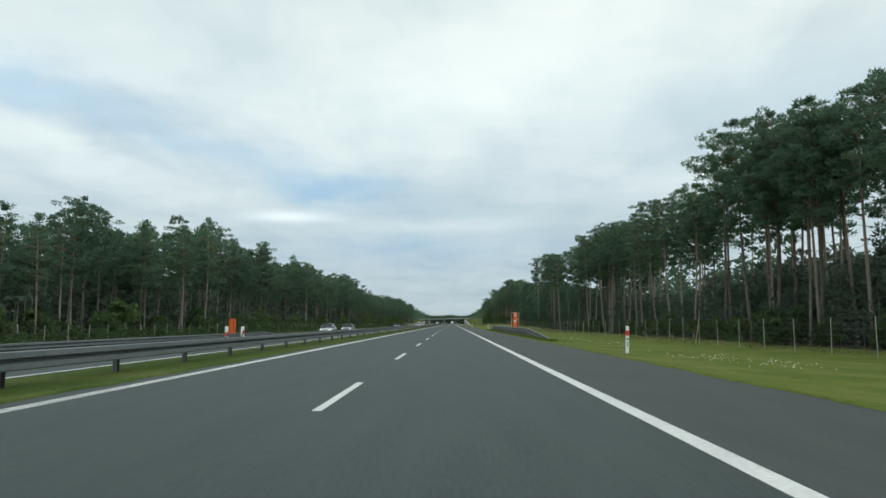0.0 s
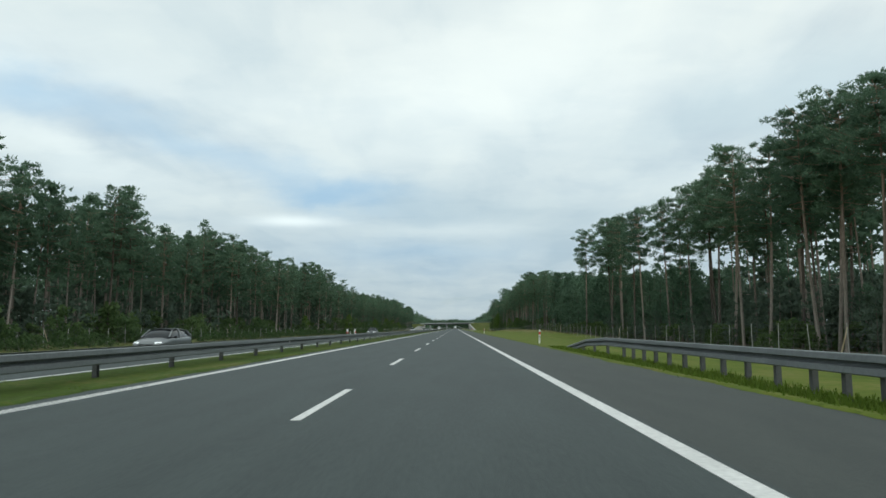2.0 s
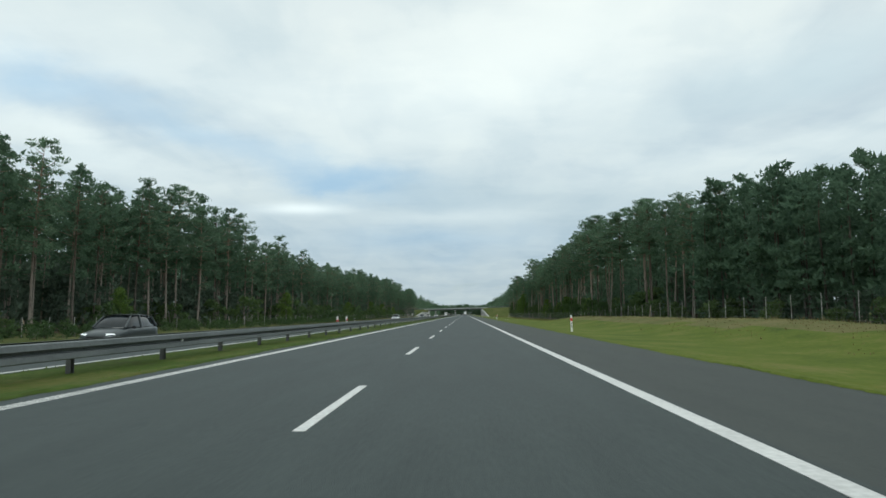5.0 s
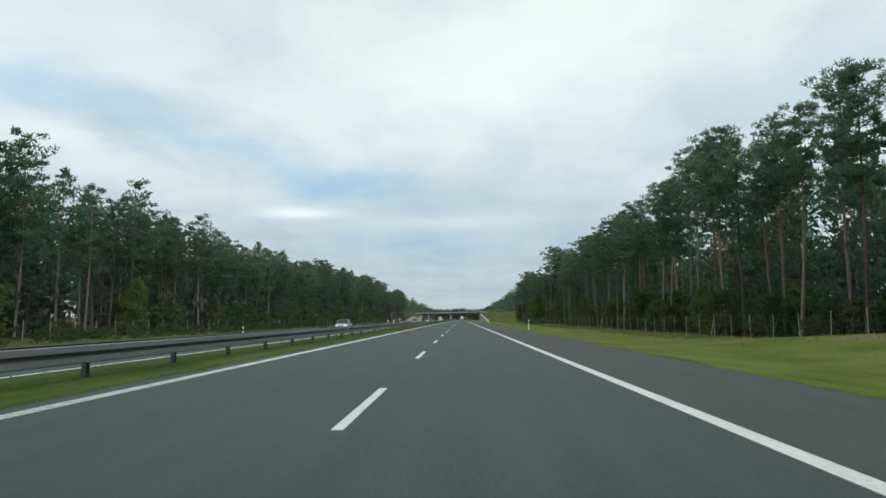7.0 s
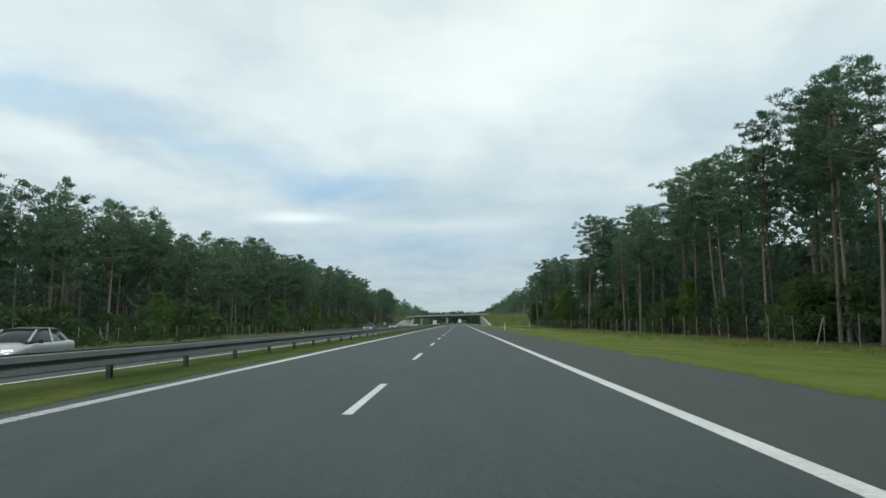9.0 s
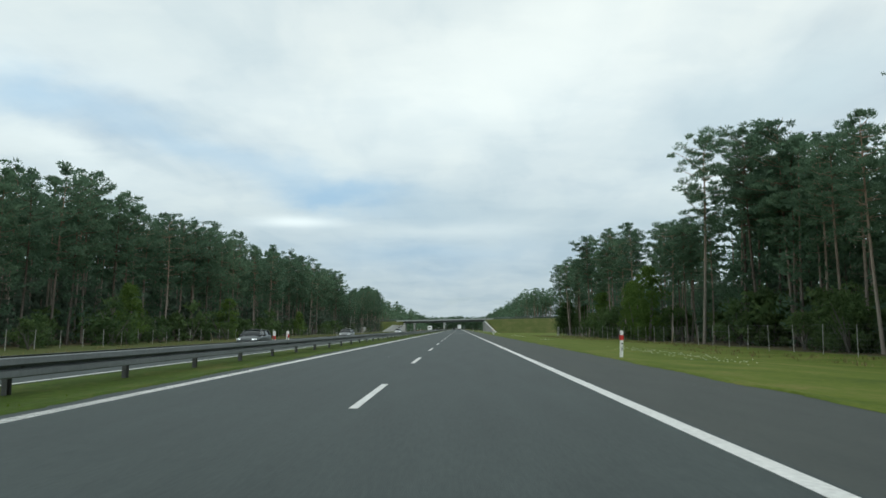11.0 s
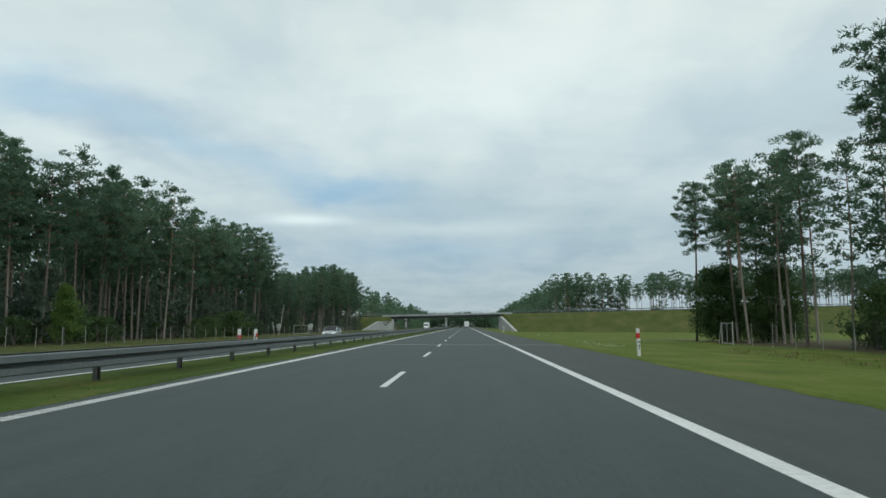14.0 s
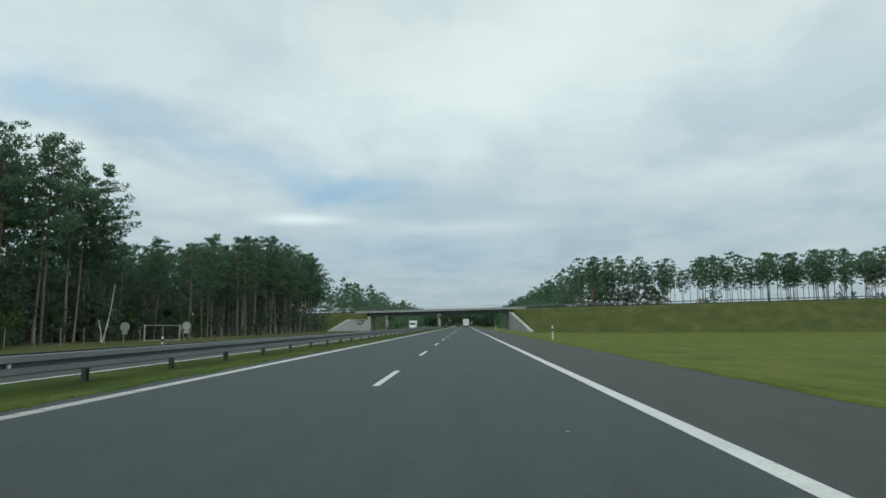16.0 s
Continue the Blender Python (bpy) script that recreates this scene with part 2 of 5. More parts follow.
FOREST_FLOOR = mat("forest_floor", (0.045, 0.040, 0.022), (0.11, 0.095, 0.05), 3, 0.95, bump=0.8, bump_scale=8, spec=0.12)
WIRE = mat("fence_wire", (0.07, 0.075, 0.075), (0.12, 0.12, 0.12), 10, 0.6, metal=0.5)
FENCE_POST = mat("fence_post", (0.30, 0.30, 0.28), (0.46, 0.46, 0.43), 10, 0.8)
SIGN_BACK = mat("sign_back", (0.42, 0.44, 0.44), (0.54, 0.55, 0.55), 6, 0.5, metal=0.3)
RUBBER = mat("tyre_rubber", (0.012, 0.012, 0.012), (0.03, 0.03, 0.03), 20, 0.85)
RIM = mat("wheel_alloy", (0.35, 0.36, 0.37), (0.5, 0.5, 0.5), 20, 0.35, metal=0.8)
LAMP = mat("headlight_glass", (0.75, 0.77, 0.78), (0.85, 0.86, 0.86), 20, 0.1)
_lamp = LAMP.node_tree.nodes["Principled BSDF"]   # driving lights are on
_lamp.inputs["Emission Color"].default_value = (0.95, 0.98, 1.0, 1)
_lamp.inputs["Emission Strength"].default_value = 0.7
TAIL = mat("tail_light", (0.40, 0.015, 0.012), (0.5, 0.03, 0.02), 20, 0.2)
GLASS = mat("dark_car_glass", (0.012, 0.016, 0.018), (0.02, 0.026, 0.03), 20, 0.06)
CAR_SILVER = mat("silver_car_paint", (0.40, 0.42, 0.43), (0.48, 0.50, 0.51), 6, 0.28, metal=0.55)
CAR_GREY = mat("grey_car_paint", (0.16, 0.175, 0.18), (0.21, 0.225, 0.23), 6, 0.28, metal=0.5)
CAR_DARK = mat("dark_car_paint", (0.020, 0.024, 0.028), (0.032, 0.036, 0.042), 6, 0.25, metal=0.3)
CAR_WHITE = mat("white_car_paint", (0.70, 0.71, 0.71), (0.78, 0.78, 0.78), 6, 0.35)
CAR_SLATE = mat("slate_car_paint", (0.055, 0.066, 0.070), (0.080, 0.092, 0.096), 6, 0.28, metal=0.4)
BIRCH_BARK = mat("birch_bark", (0.30, 0.29, 0.27), (0.68, 0.67, 0.63), 5, 0.8, bump=0.4, bump_scale=25, stretch=(1, 1, 2.5), blotch=1.0)
GRAFFITI = mat("spray_paint", (0.02, 0.02, 0.022), (0.06, 0.06, 0.06), 6, 0.7)


# ---------------------------------------------------------------- helpers
def mesh_of(name, verts, faces, material):
    me = bpy.data.meshes.new(name)
    me.from_pydata(verts, [], faces)
    me.materials.append(material)
    me.update()
    return me


def link(name, me, parent=None, label="", m=None):
    ob = new(name, me)
    if parent is not None:
        ob.parent = parent
    if m is not None:
        ob.matrix_local = m
    if label:
        ob["label"] = label
    return ob


def part(name, bm, material, parent=None, label="", smooth=False):
    me = bpy.data.meshes.new(name)
    bm.normal_update()
    bm.to_mesh(me)
    bm.free()
    me.materials.append(material)
    if smooth:
        for p in me.polygons:
            p.use_smooth = True
    return link(name, me, parent, label)


def box(bm, lo, hi, m=None, bevel=0.0):
    c = [(a + b) / 2 for a, b in zip(lo, hi)]
    s = [max(b - a, 1e-4) for a, b in zip(lo, hi)]
    r = bmesh.ops.create_cube(bm, size=1, matrix=Matrix.Translation(c) @ Matrix.Diagonal((*s, 1)))
    vs = r["verts"]
    if bevel:
        es = list({e for v in vs for e in v.link_edges})
        r2 = bmesh.ops.bevel(bm, geom=es, offset=bevel, segments=2, affect="EDGES")
        vs = list({v for v in r2["verts"]} | {v for v in vs if v.is_valid})
    if m is not None:
        bmesh.ops.transform(bm, matrix=m, verts=vs)
    return bm


def tube(bm, a, b, r1, r2=None, seg=8):
    a, b = Vector(a), Vector(b)
    d = b - a
    q = d.to_track_quat("Z", "Y").to_matrix().to_4x4()
    bmesh.ops.create_cone(bm, cap_ends=True, segments=seg, radius1=r1, radius2=r1 if r2 is None else r2,
                          depth=d.length, matrix=Matrix.Translation((a + b) / 2) @ q)
    return bm


def thing(name, label, category, group="", m=None):
    ob = tagged(new(name), label, category, group)
    ob.empty_display_size = 0.2
    if m is not None:
        ob.matrix_basis = m
    return ob


def smooth01(a, b, v):
    t = min(1.0, max(0.0, (v - a) / (b - a)))
    return t * t * (3 - 2 * t)


def bumpy(x, y, s=1.0):
    return noise.noise(Vector((x * s, y * s, 3.7)))


# ---------------------------------------------------------------- ground
Y0, Y1 = -60.0, 1240.0
ROAD_R, ROAD_L = 7.05, -4.40
OPP_R, OPP_L, OPP_Z = -9.90, -20.20, -0.38   # the oncoming carriageway lies lower
BRIDGE_Y = 795.0


def opp_z(x):
    """Surface of the oncoming carriageway, which falls outwards."""
    return OPP_Z - 0.27 * min(1.0, max(0.0, (OPP_R - x) / (OPP_R - OPP_L)))



def deck_z(x):
    return 6.33 + 0.024 * x


def crest(x):
    """Height of the cross road on its embankment."""
    return deck_z(max(-170.0, min(190.0, x)))


def berm(y):
    return smooth01(165, 215, y) * (1 - smooth01(262, 300, y))


def ground_z(x, y):
    if OPP_L <= x <= OPP_R:
        return opp_z(x) - 0.12
    if ROAD_L <= x <= ROAD_R:
        return -0.12
    z = 0.0
    if OPP_R < x < ROAD_L:
        z = 0.005 - 0.03 * smooth01(0, 0.8, ROAD_L - x) + (OPP_Z + 0.03) * smooth01(2.4, 5.0, ROAD_L - x)
    elif x > ROAD_R:
        d = x - ROAD_R
        z = -0.02 - 0.10 * smooth01(0, 3, d) - 0.45 * smooth01(3, 13, d)
        z += (1.25 * smooth01(4, 11, d) * (1 - 0.5 * smooth01(13, 19, d))) * berm(y)
        z -= 0.9 * smooth01(4, 16, d) * smooth01(560, 640, y)
        z += 0.10 * bumpy(x, y, 0.11) * smooth01(1, 6, d)
    else:
        d = OPP_L - x
        z = opp_z(OPP_L) - 0.02 - 0.22 * smooth01(0.5, 6, d)
        z += 0.12 * bumpy(x, y, 0.12) * smooth01(1, 6, d)
    if y > 806:
        z += 6.8 * smooth01(26, 46, x) * smooth01(806, 816, y)
        z += 3.0 * smooth01(36, 50, -x) * smooth01(806, 820, y)
    # cross-road embankment, held back by flared wing walls at the bridge
    e = max(0.0, BRIDGE_Y - y, y - (BRIDGE_Y + 11.0))
    inner = 16.5 + min(e, 12.0) * 0.52 if x > 0 else 30.6 + min(e, 12.0) * 1.0
    if abs(x) > inner + 0.7:
        z = max(z, crest(x) - 0.35 - e / 1.5)
    return z


def axis(stops):
    out = []
    for (a, b, n) in stops:
        out += [a + (b - a) * k / n for k in range(n)]
    return out + [stops[-1][1]]


gx = axis(((-1500, -300, 6), (-300, -70, 10), (-70, -46, 8), (-46, -28, 26), (-28, -20.25, 8), (-20.25, -20.20, 1), (-20.20, -20.1, 1),
           (-20.1, -10.0, 1), (-10.0, -9.9, 1), (-9.9, -9.8, 1), (-9.8, -4.5, 12), (-4.5, -4.4, 1), (-4.4, -4.3, 1), (-4.3, 7.0, 1),
           (7.0, 7.05, 1), (7.05, 7.1, 1), (7.1, 32, 26), (32, 70, 14), (70, 300, 14), (300, 1500, 6)))
gx = sorted(set(round(v, 3) for v in gx))
gy = axis(((-300, -60, 4), (-60, 560, 155), (560, 776, 42), (776, 812, 48), (812, 840, 10), (840, 1100, 20), (1100, 3500, 12)))
verts = [(x, y, ground_z(x, y)) for y in gy for x in gx]
nx = len(gx)
faces = [(j * nx + i, j * nx + i + 1, (j + 1) * nx + i + 1, (j + 1) * nx + i) for j in range(len(gy) - 1) for i in range(nx - 1)]
ground_me = mesh_of("ground", verts, faces, GRASS)
ground_me.materials.append(FOREST_FLOOR)
ground_me.materials.append(SLOPE)
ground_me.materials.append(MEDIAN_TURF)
ground_me.materials.append(DRY_TURF)
for p in ground_me.polygons:
    p.use_smooth = True
    c = p.center
    if (c.x > EDGE_R and c.y < 598) or (c.x < EDGE_L and c.y < 700):
        p.material_index = 1
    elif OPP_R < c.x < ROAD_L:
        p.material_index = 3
    elif c.z > 0.42 + 0.16 * bumpy(c.x, c.y, 0.35) and c.y < 320 and c.x > ROAD_R:
        p.material_index = 4
    elif c.y > 776 or c.x < OPP_L:
        p.material_index = 2
tagged(link("ground", ground_me), "mown green roadside grass with drier patches, bare forest floor under the pines", "ground", kind="structure")


# ---------------------------------------------------------------- carriageways
def slab(name, x0, x1, material, label, z=0.0, fall=0.0):
    bm = bmesh.new()
    n = 98
    for k in range(n):
        a, b = Y0 + (Y1 - Y0) * k / n, Y0 + (Y1 - Y0) * (k + 1) / n
        vs = [bm.verts.new(v) for v in ((x0, a, z - fall), (x1, a, z), (x1, b, z), (x0, b, z - fall), (x0, a, z - fall - 0.3), (x1, a, z - 0.3), (x1, b, z - 0.3), (x0, b, z - fall - 0.3))]
        bm.faces.new(vs[:4])
        bm.faces.new((vs[0], vs[3], vs[7], vs[4]))
        bm.faces.new((vs[1], vs[5], vs[6], vs[2]))
    bmesh.ops.remove_doubles(bm, verts=bm.verts[:], dist=1e-4)
    ob = part(name, bm, material)
    return tagged(ob, label, "road", kind="structure")


road = slab("road", ROAD_L, 4.05, ASPHALT, "dark grey asphalt motorway carriageway with two lanes")
shoulder = slab("hard_shoulder", 4.05, ROAD_R, SHOULDER, "slightly lighter grey asphalt emergency lane beside the carriageway")
opposite = slab("opposite_road", OPP_L, OPP_R, ASPHALT, "grey asphalt oncoming carriageway beyond the median", OPP_Z, 0.27)


def strip(name, x0, x1, a, b, parent, material=PAINT, z=0.004, top=0.007, label=""):
    bm = bmesh.new()
    box(bm, (x0, a, z - 0.003), (x1, b, top))
    return part(name, bm, material, parent, label)


RIGHT_LINE, LEFT_LINE = 3.87, -3.82
strip("edge_line", RIGHT_LINE - 0.105, RIGHT_LINE + 0.105, Y0, Y1, road, label="broad solid white edge line")
# ribbed left edge line: raised cross bars on a thin base
rib_v, rib_f = [], []
y = -10.0
while y < 640:
    k = len(rib_v)
    rib_v += [(LEFT_LINE - 0.12, y, 0.004), (LEFT_LINE + 0.12, y, 0.004), (LEFT_LINE + 0.12, y + 0.048, 0.004), (LEFT_LINE - 0.12, y + 0.048, 0.004),
              (LEFT_LINE - 0.12, y - 0.003, 0.0005), (LEFT_LINE + 0.12, y - 0.003, 0.0005), (LEFT_LINE + 0.12, y + 0.051, 0.0005), (LEFT_LINE - 0.12, y + 0.051, 0.0005)]
    rib_f += [(k, k + 1, k + 2, k + 3), (k + 4, k + 5, k + 1, k), (k + 3, k + 2, k + 6, k + 7)]
    y += 0.125
ribs = link("line_ribs", mesh_of("line_ribs", rib_v, rib_f, PAINT), road, "raised white ribs of the median edge line")
ribs["kind"] = "stuff"
strip("edge_line", LEFT_LINE - 0.12, LEFT_LINE + 0.12, 640, Y1, road, top=0.009)
dash_bm = bmesh.new()
box(dash_bm, (-0.06, 0, 0.001), (0.06, 4.0, 0.008))
dash_me = bpy.data.meshes.new("lane_dash")
dash_bm.to_mesh(dash_me)
dash_me.materials.append(PAINT)
for k in range(-4, 110):
    link("lane_dash", dash_me, road, m=pose(0, 12.0 * k, 0))
for k in range(-4, 110):
    link("lane_dash", dash_me, opposite, m=pose(-13.95, 12.0 * k + 5, opp_z(-13.95)))
strip("edge_line", -10.20, -10.05, Y0, Y1, opposite, z=opp_z(-10.1) + 0.004, top=opp_z(-10.1) + 0.009)
strip("edge_line", -17.77, -17.53, Y0, Y1, opposite, z=opp_z(-17.65) + 0.004, top=opp_z(-17.65) + 0.009)
strip("cross_joint", ROAD_L + 0.05, 4.04, 531.0, 531.32, road, JOINT, label="pale transverse joint across the lanes")
strip("cross_joint", 4.06, ROAD_R - 0.1, 531.0, 531.32, shoulder, JOINT)


# ---------------------------------------------------------------- guard rails
def w_profile(h0):
    """Beam section with two flat-faced ridges and a groove between: outward, up."""
    pts = []
    for o, u in ((0.0, -0.165), (0.050, -0.160), (0.094, -0.150), (0.100, -0.135), (0.082, -0.040), (0.070, -0.034), (0.0, -0.026), (0.0, 0.026),
                 (0.078, 0.042), (0.092, 0.054), (0.074, 0.148), (0.064, 0.158), (0.030, 0.164), (0.0, 0.165)):
        pts.append((o, h0 + u))
    return pts


def rail_path(stops, step=4.0):
    out = []
    for (y0, x0, z0), (y1, x1, z1) in zip(stops, stops[1:]):
        n = max(1, int(abs(y1 - y0) / step))
        out += [(x0 + (x1 - x0) * k / n, y0 + (y1 - y0) * k / n, z0 + (z1 - z0) * k / n) for k in range(n)]
    y, x, z = stops[-1]
    return out + [(x, y, z)]


def beam(name, path, face, parent):
    """face: +1 when the corrugation looks to +x."""
    prof = w_profile(0.0)
    v, f = [], []
    for x, y, z in path:
        for o, u in prof:
            v.append((x + face * o, y, z + u))
        for o, u in reversed(prof):
            v.append((x + face * (o - 0.004), y, z + u - (0.002 if u > 0 else -0.002)))
    n = 2 * len(prof)
    for j in range(len(path) - 1):
        for i in range(n):
            a, b = j * n + i, j * n + (i + 1) % n
            f.append((a, b, b + n, a + n))
    return link(name, mesh_of(name, v, f, STEEL), parent)


def rail_post_mesh(h):
    bm = bmesh.new()
    box(bm, (-0.05, -0.06, -0.7), (0.05, -0.054, h))
    box(bm, (-0.05, 0.054, -0.7), (0.05, 0.06, h))
    box(bm, (-0.05, -0.054, -0.7), (-0.044, 0.054, h))
    me = bpy.data.meshes.new("post")
    bm.to_mesh(me)
    me.materials.append(DULL_STEEL)
    return me


RAIL_X = -5.93
RAIL_H = 0.43
POST_ME = rail_post_mesh(RAIL_H + 0.12)
SPACER_BM = bmesh.new()
box(SPACER_BM, (-0.24, -0.04, -0.09), (0.24, 0.04, 0.09), bevel=0.01)
SPACER_ME = bpy.data.meshes.new("spacer")
SPACER_BM.to_mesh(SPACER_ME)
SPACER_ME.materials.append(DULL_STEEL)

median = thing("median_guard_rail", "double-sided galvanised steel guard rail on posts in the grass median", "guard rail")
long_path = rail_path([(Y0, 0, 0), (1200, 0, 0)], 12.0)
for side in (1, -1):
    beam("beam", [(RAIL_X + side * 0.24, y, RAIL_H) for x, y, z in long_path], side, median)
RAIL_PHASE = 3.049
for k in range(-8, 230):
    link("post", POST_ME, median, m=pose(RAIL_X, RAIL_PHASE + 3.9875 * k, 0))
for k in range(-8, 110):
    link("spacer", SPACER_ME, median, m=pose(RAIL_X, RAIL_PHASE + 3.9875 * k, RAIL_H))


REFLECTOR_BM = bmesh.new()
box(REFLECTOR_BM, (0.0, -0.03, -0.035), (0.055, 0.03, 0.035), bevel=0.006)
REFLECTOR_ME = bpy.data.meshes.new("reflector")
REFLECTOR_BM.to_mesh(REFLECTOR_ME)
REFLECTOR_ME.materials.append(POST_WHITE)
for k in range(7):
    link("reflector", REFLECTOR_ME, median, "small white reflector in the groove of the rail", m=pose(RAIL_X + 0.26, 95.0 + 95.9 * k, RAIL_H))


def side_rail(stops, face, label, posts, group="roadside guard rails", base=0.0):
    ob = thing("guard_rail", label, "guard rail", group)
    path = rail_path(stops, 2.0)
    beam("beam", path, face, ob)
    me = rail_post_mesh(0.62)
    y = stops[0][0] + 2.0
    while y < stops[-1][0] - 1.0:
        for (xa, ya, za), (xb, yb, zb) in zip(path, path[1:]):
            if ya <= y < yb:
                t = (y - ya) / (yb - ya)
                z = za + (zb - za) * t
                if z > base + 0.25:
                    link("post", me, ob, m=pose(xa + (xb - xa) * t - face * 0.06, y, z - 0.54))
        y += posts(y)
    return ob


side_rail([(35.8, 8.1, -0.15), (40.5, 7.85, 0.24), (46.5, 7.65, 0.53), (56.0, 7.52, 0.55), (71.0, 7.52, 0.55)], -1,
          "galvanised steel guard rail with a ramped end beside the emergency lane", lambda y: 1.0)
side_rail([(67.0, 7.95, 0.55), (92.0, 7.95, 0.55), (96.0, 7.95, 0.42), (101.0, 8.0, 0.02), (102.5, 8.0, -0.15)], -1,
          "galvanised steel guard rail with a ramped end behind the emergency telephone", lambda y: 1.0 if y < 76 else 1.33 if y < 88 else 2.66)
side_rail([(-30.0, -20.7, OPP_Z + 0.24), (74.0, -20.7, OPP_Z + 0.24), (84.0, -20.8, OPP_Z - 0.4)], 1,
          "galvanised steel guard rail beyond the oncoming carriageway", lambda y: 4.0, base=OPP_Z - 0.31)


# ---------------------------------------------------------------- bridge
def build_bridge():
    br = thing("overpass_bridge", "grey concrete road bridge over the motorway with metal railings", "bridge", m=pose(0, BRIDGE_Y, 0))
    xa, xb = -35.5, 22.0

    def sloped(bm, x0, x1, y0, y1, lo, hi):
        vs = [bm.verts.new(p) for p in ((x0, y0, lo(x0)), (x1, y0, lo(x1)), (x1, y1, lo(x1)), (x0, y1, lo(x0)),
                                        (x0, y0, hi(x0)), (x1, y0, hi(x1)), (x1, y1, hi(x1)), (x0, y1, hi(x0)))]
        for q in ((3, 2, 1, 0), (4, 5, 6, 7), (0, 1, 5, 4), (1, 2, 6, 5), (2, 3, 7, 6), (3, 0, 4, 7)):
            bm.faces.new([vs[i] for i in q])
        return bm

    part("deck", sloped(bmesh.new(), xa, xb, 0.0, 11.0, lambda x: deck_z(x) - 0.45, lambda x: deck_z(x) - 0.05), CONCRETE, br)
    for y in (-0.12, 10.75):
        part("fascia", sloped(bmesh.new(), xa, xb, y, y + 0.35, lambda x: deck_z(x) - 0.50, lambda x: deck_z(x) + 0.22), DECK_GREY, br, "pale grey edge beam")
    for y in (1.0, 3.0, 5.0, 7.0, 9.0):
        part("girder", sloped(bmesh.new(), -30.6, 16.5, y, y + 1.0, lambda x: deck_z(x) - 1.6, lambda x: deck_z(x) - 0.45), GIRDER, br)
    for y in (0.05, 10.9):
        rail = bmesh.new()
        for h in (0.45, 0.75, 1.05):
            sloped(rail, xa, xb, y - 0.03, y + 0.03, lambda x: deck_z(x) + 0.2 + h - 0.022, lambda x: deck_z(x) + 0.2 + h)
        rail_ob = part("railing", rail, STEEL, br, "grey steel railing")
        pb = bmesh.new()
        box(pb, (-0.016, -0.016, 0), (0.016, 0.016, 1.05))
        pm = bpy.data.meshes.new("railing_post")
        pb.to_mesh(pm)
        pm.materials.append(STEEL)
        for k in range(30):
            x = xa + 0.5 + 2.0 * k
            link("railing_post", pm, rail_ob, m=pose(x, y, deck_z(x) + 0.2))
    for x, s in ((16.3, 1), (-30.4, -1)):
        b = bmesh.new()
        box(b, (min(x, x + s * 1.2), 0.4, -2.0), (max(x, x + s * 1.2), 10.6, deck_z(x) - 1.61), bevel=0.03)
        part("abutment", b, CONCRETE, br)
        # flared wing walls, running down with the slope on both sides
        for y, q in ((0.2, -1), (10.8, 1)):
            flare = 0.52 if x > 0 else 1.0
            top, run = (deck_z(x) - 1.5 if x > 0 else 2.9), 11.6
            w = bmesh.new()
            ring = []
            for t, zt in ((0.0, top), (0.06 if x > 0 else 0.5, top), (1.0, -0.95)):
                ring.append([(x + s * flare * run * t + s * k, y + q * run * t, z) for k in (-0.1, 1.0) for z in (zt, -2.2)])
            vv = [[w.verts.new(p) for p in r_] for r_ in ring]
            for r0, r1 in zip(vv, vv[1:]):
                for i0, i1 in ((0, 1), (2, 3), (0, 2), (1, 3)):
                    w.faces.new((r0[i0], r0[i1], r1[i1], r1[i0]))
            w.faces.new((vv[0][0], vv[0][1], vv[0][3], vv[0][2]))
            w.faces.new((vv[-1][0], vv[-1][1], vv[-1][3], vv[-1][2]))
            bmesh.ops.recalc_face_normals(w, faces=w.faces[:])
            wing = part("wing_wall", w, CONCRETE, br)
            if x < 0 and q < 0:
                g = bmesh.new()
                turn = Matrix.Translation((x + 0.12, y, 0)) @ Matrix.Rotation(math.atan2(-run, -flare * run), 4, "Z")
                for gx_, gz_, gw, gh in ((4.2, 2.5, 1.6, 0.3), (3.3, 2.0, 0.5, 0.9), (5.2, 1.7, 0.9, 0.4), (4.4, 1.4, 0.8, 0.6), (5.9, 2.4, 0.5, 0.4), (2.6, 2.6, 0.6, 0.3)):
                    box(g, (gx_ - gw / 2, -0.02, gz_ - gh / 2), (gx_ + gw / 2, 0.04, gz_ + gh / 2), turn, bevel=0.008)
                part("graffiti", g, GRAFFITI, wing, "dark sprayed paint marks")
    for px in (-7.2, -25.0):
        cap = bmesh.new()
        box(cap, (px - 0.6, 0.8, deck_z(px) - 2.2), (px + 0.6, 10.2, deck_z(px) - 1.61), bevel=0.05)
        pier = part("pier", cap, CONCRETE, br)
        for y in (2.0, 5.5, 9.0):
            part("column", tube(bmesh.new(), (px, y, -1.0), (px, y, deck_z(px) - 2.15), 0.5, seg=16), CONCRETE, pier, smooth=True)
    return br


build_bridge()
cross = bmesh.new()
for x0, x1 in ((-300, -35.5), (22.0, 300)):
    n = 40
    for k in range(n):
        a, b = x0 + (x1 - x0) * k / n, x0 + (x1 - x0) * (k + 1) / n
        vs = [cross.verts.new(v) for v in ((a, 796.5, crest(a) - 0.02), (b, 796.5, crest(b) - 0.02), (b, 804.5, crest(b) - 0.02), (a, 804.5, crest(a) - 0.02),
                                           (a, 796.3, crest(a) - 0.5), (b, 796.3, crest(b) - 0.5))]
        cross.faces.new(vs[:4])
        cross.faces.new((vs[4], vs[5], vs[1], vs[0]))
tagged(part("cross_road", cross, ASPHALT), "narrow asphalt road on the embankment leading over the bridge", "road", kind="structure")
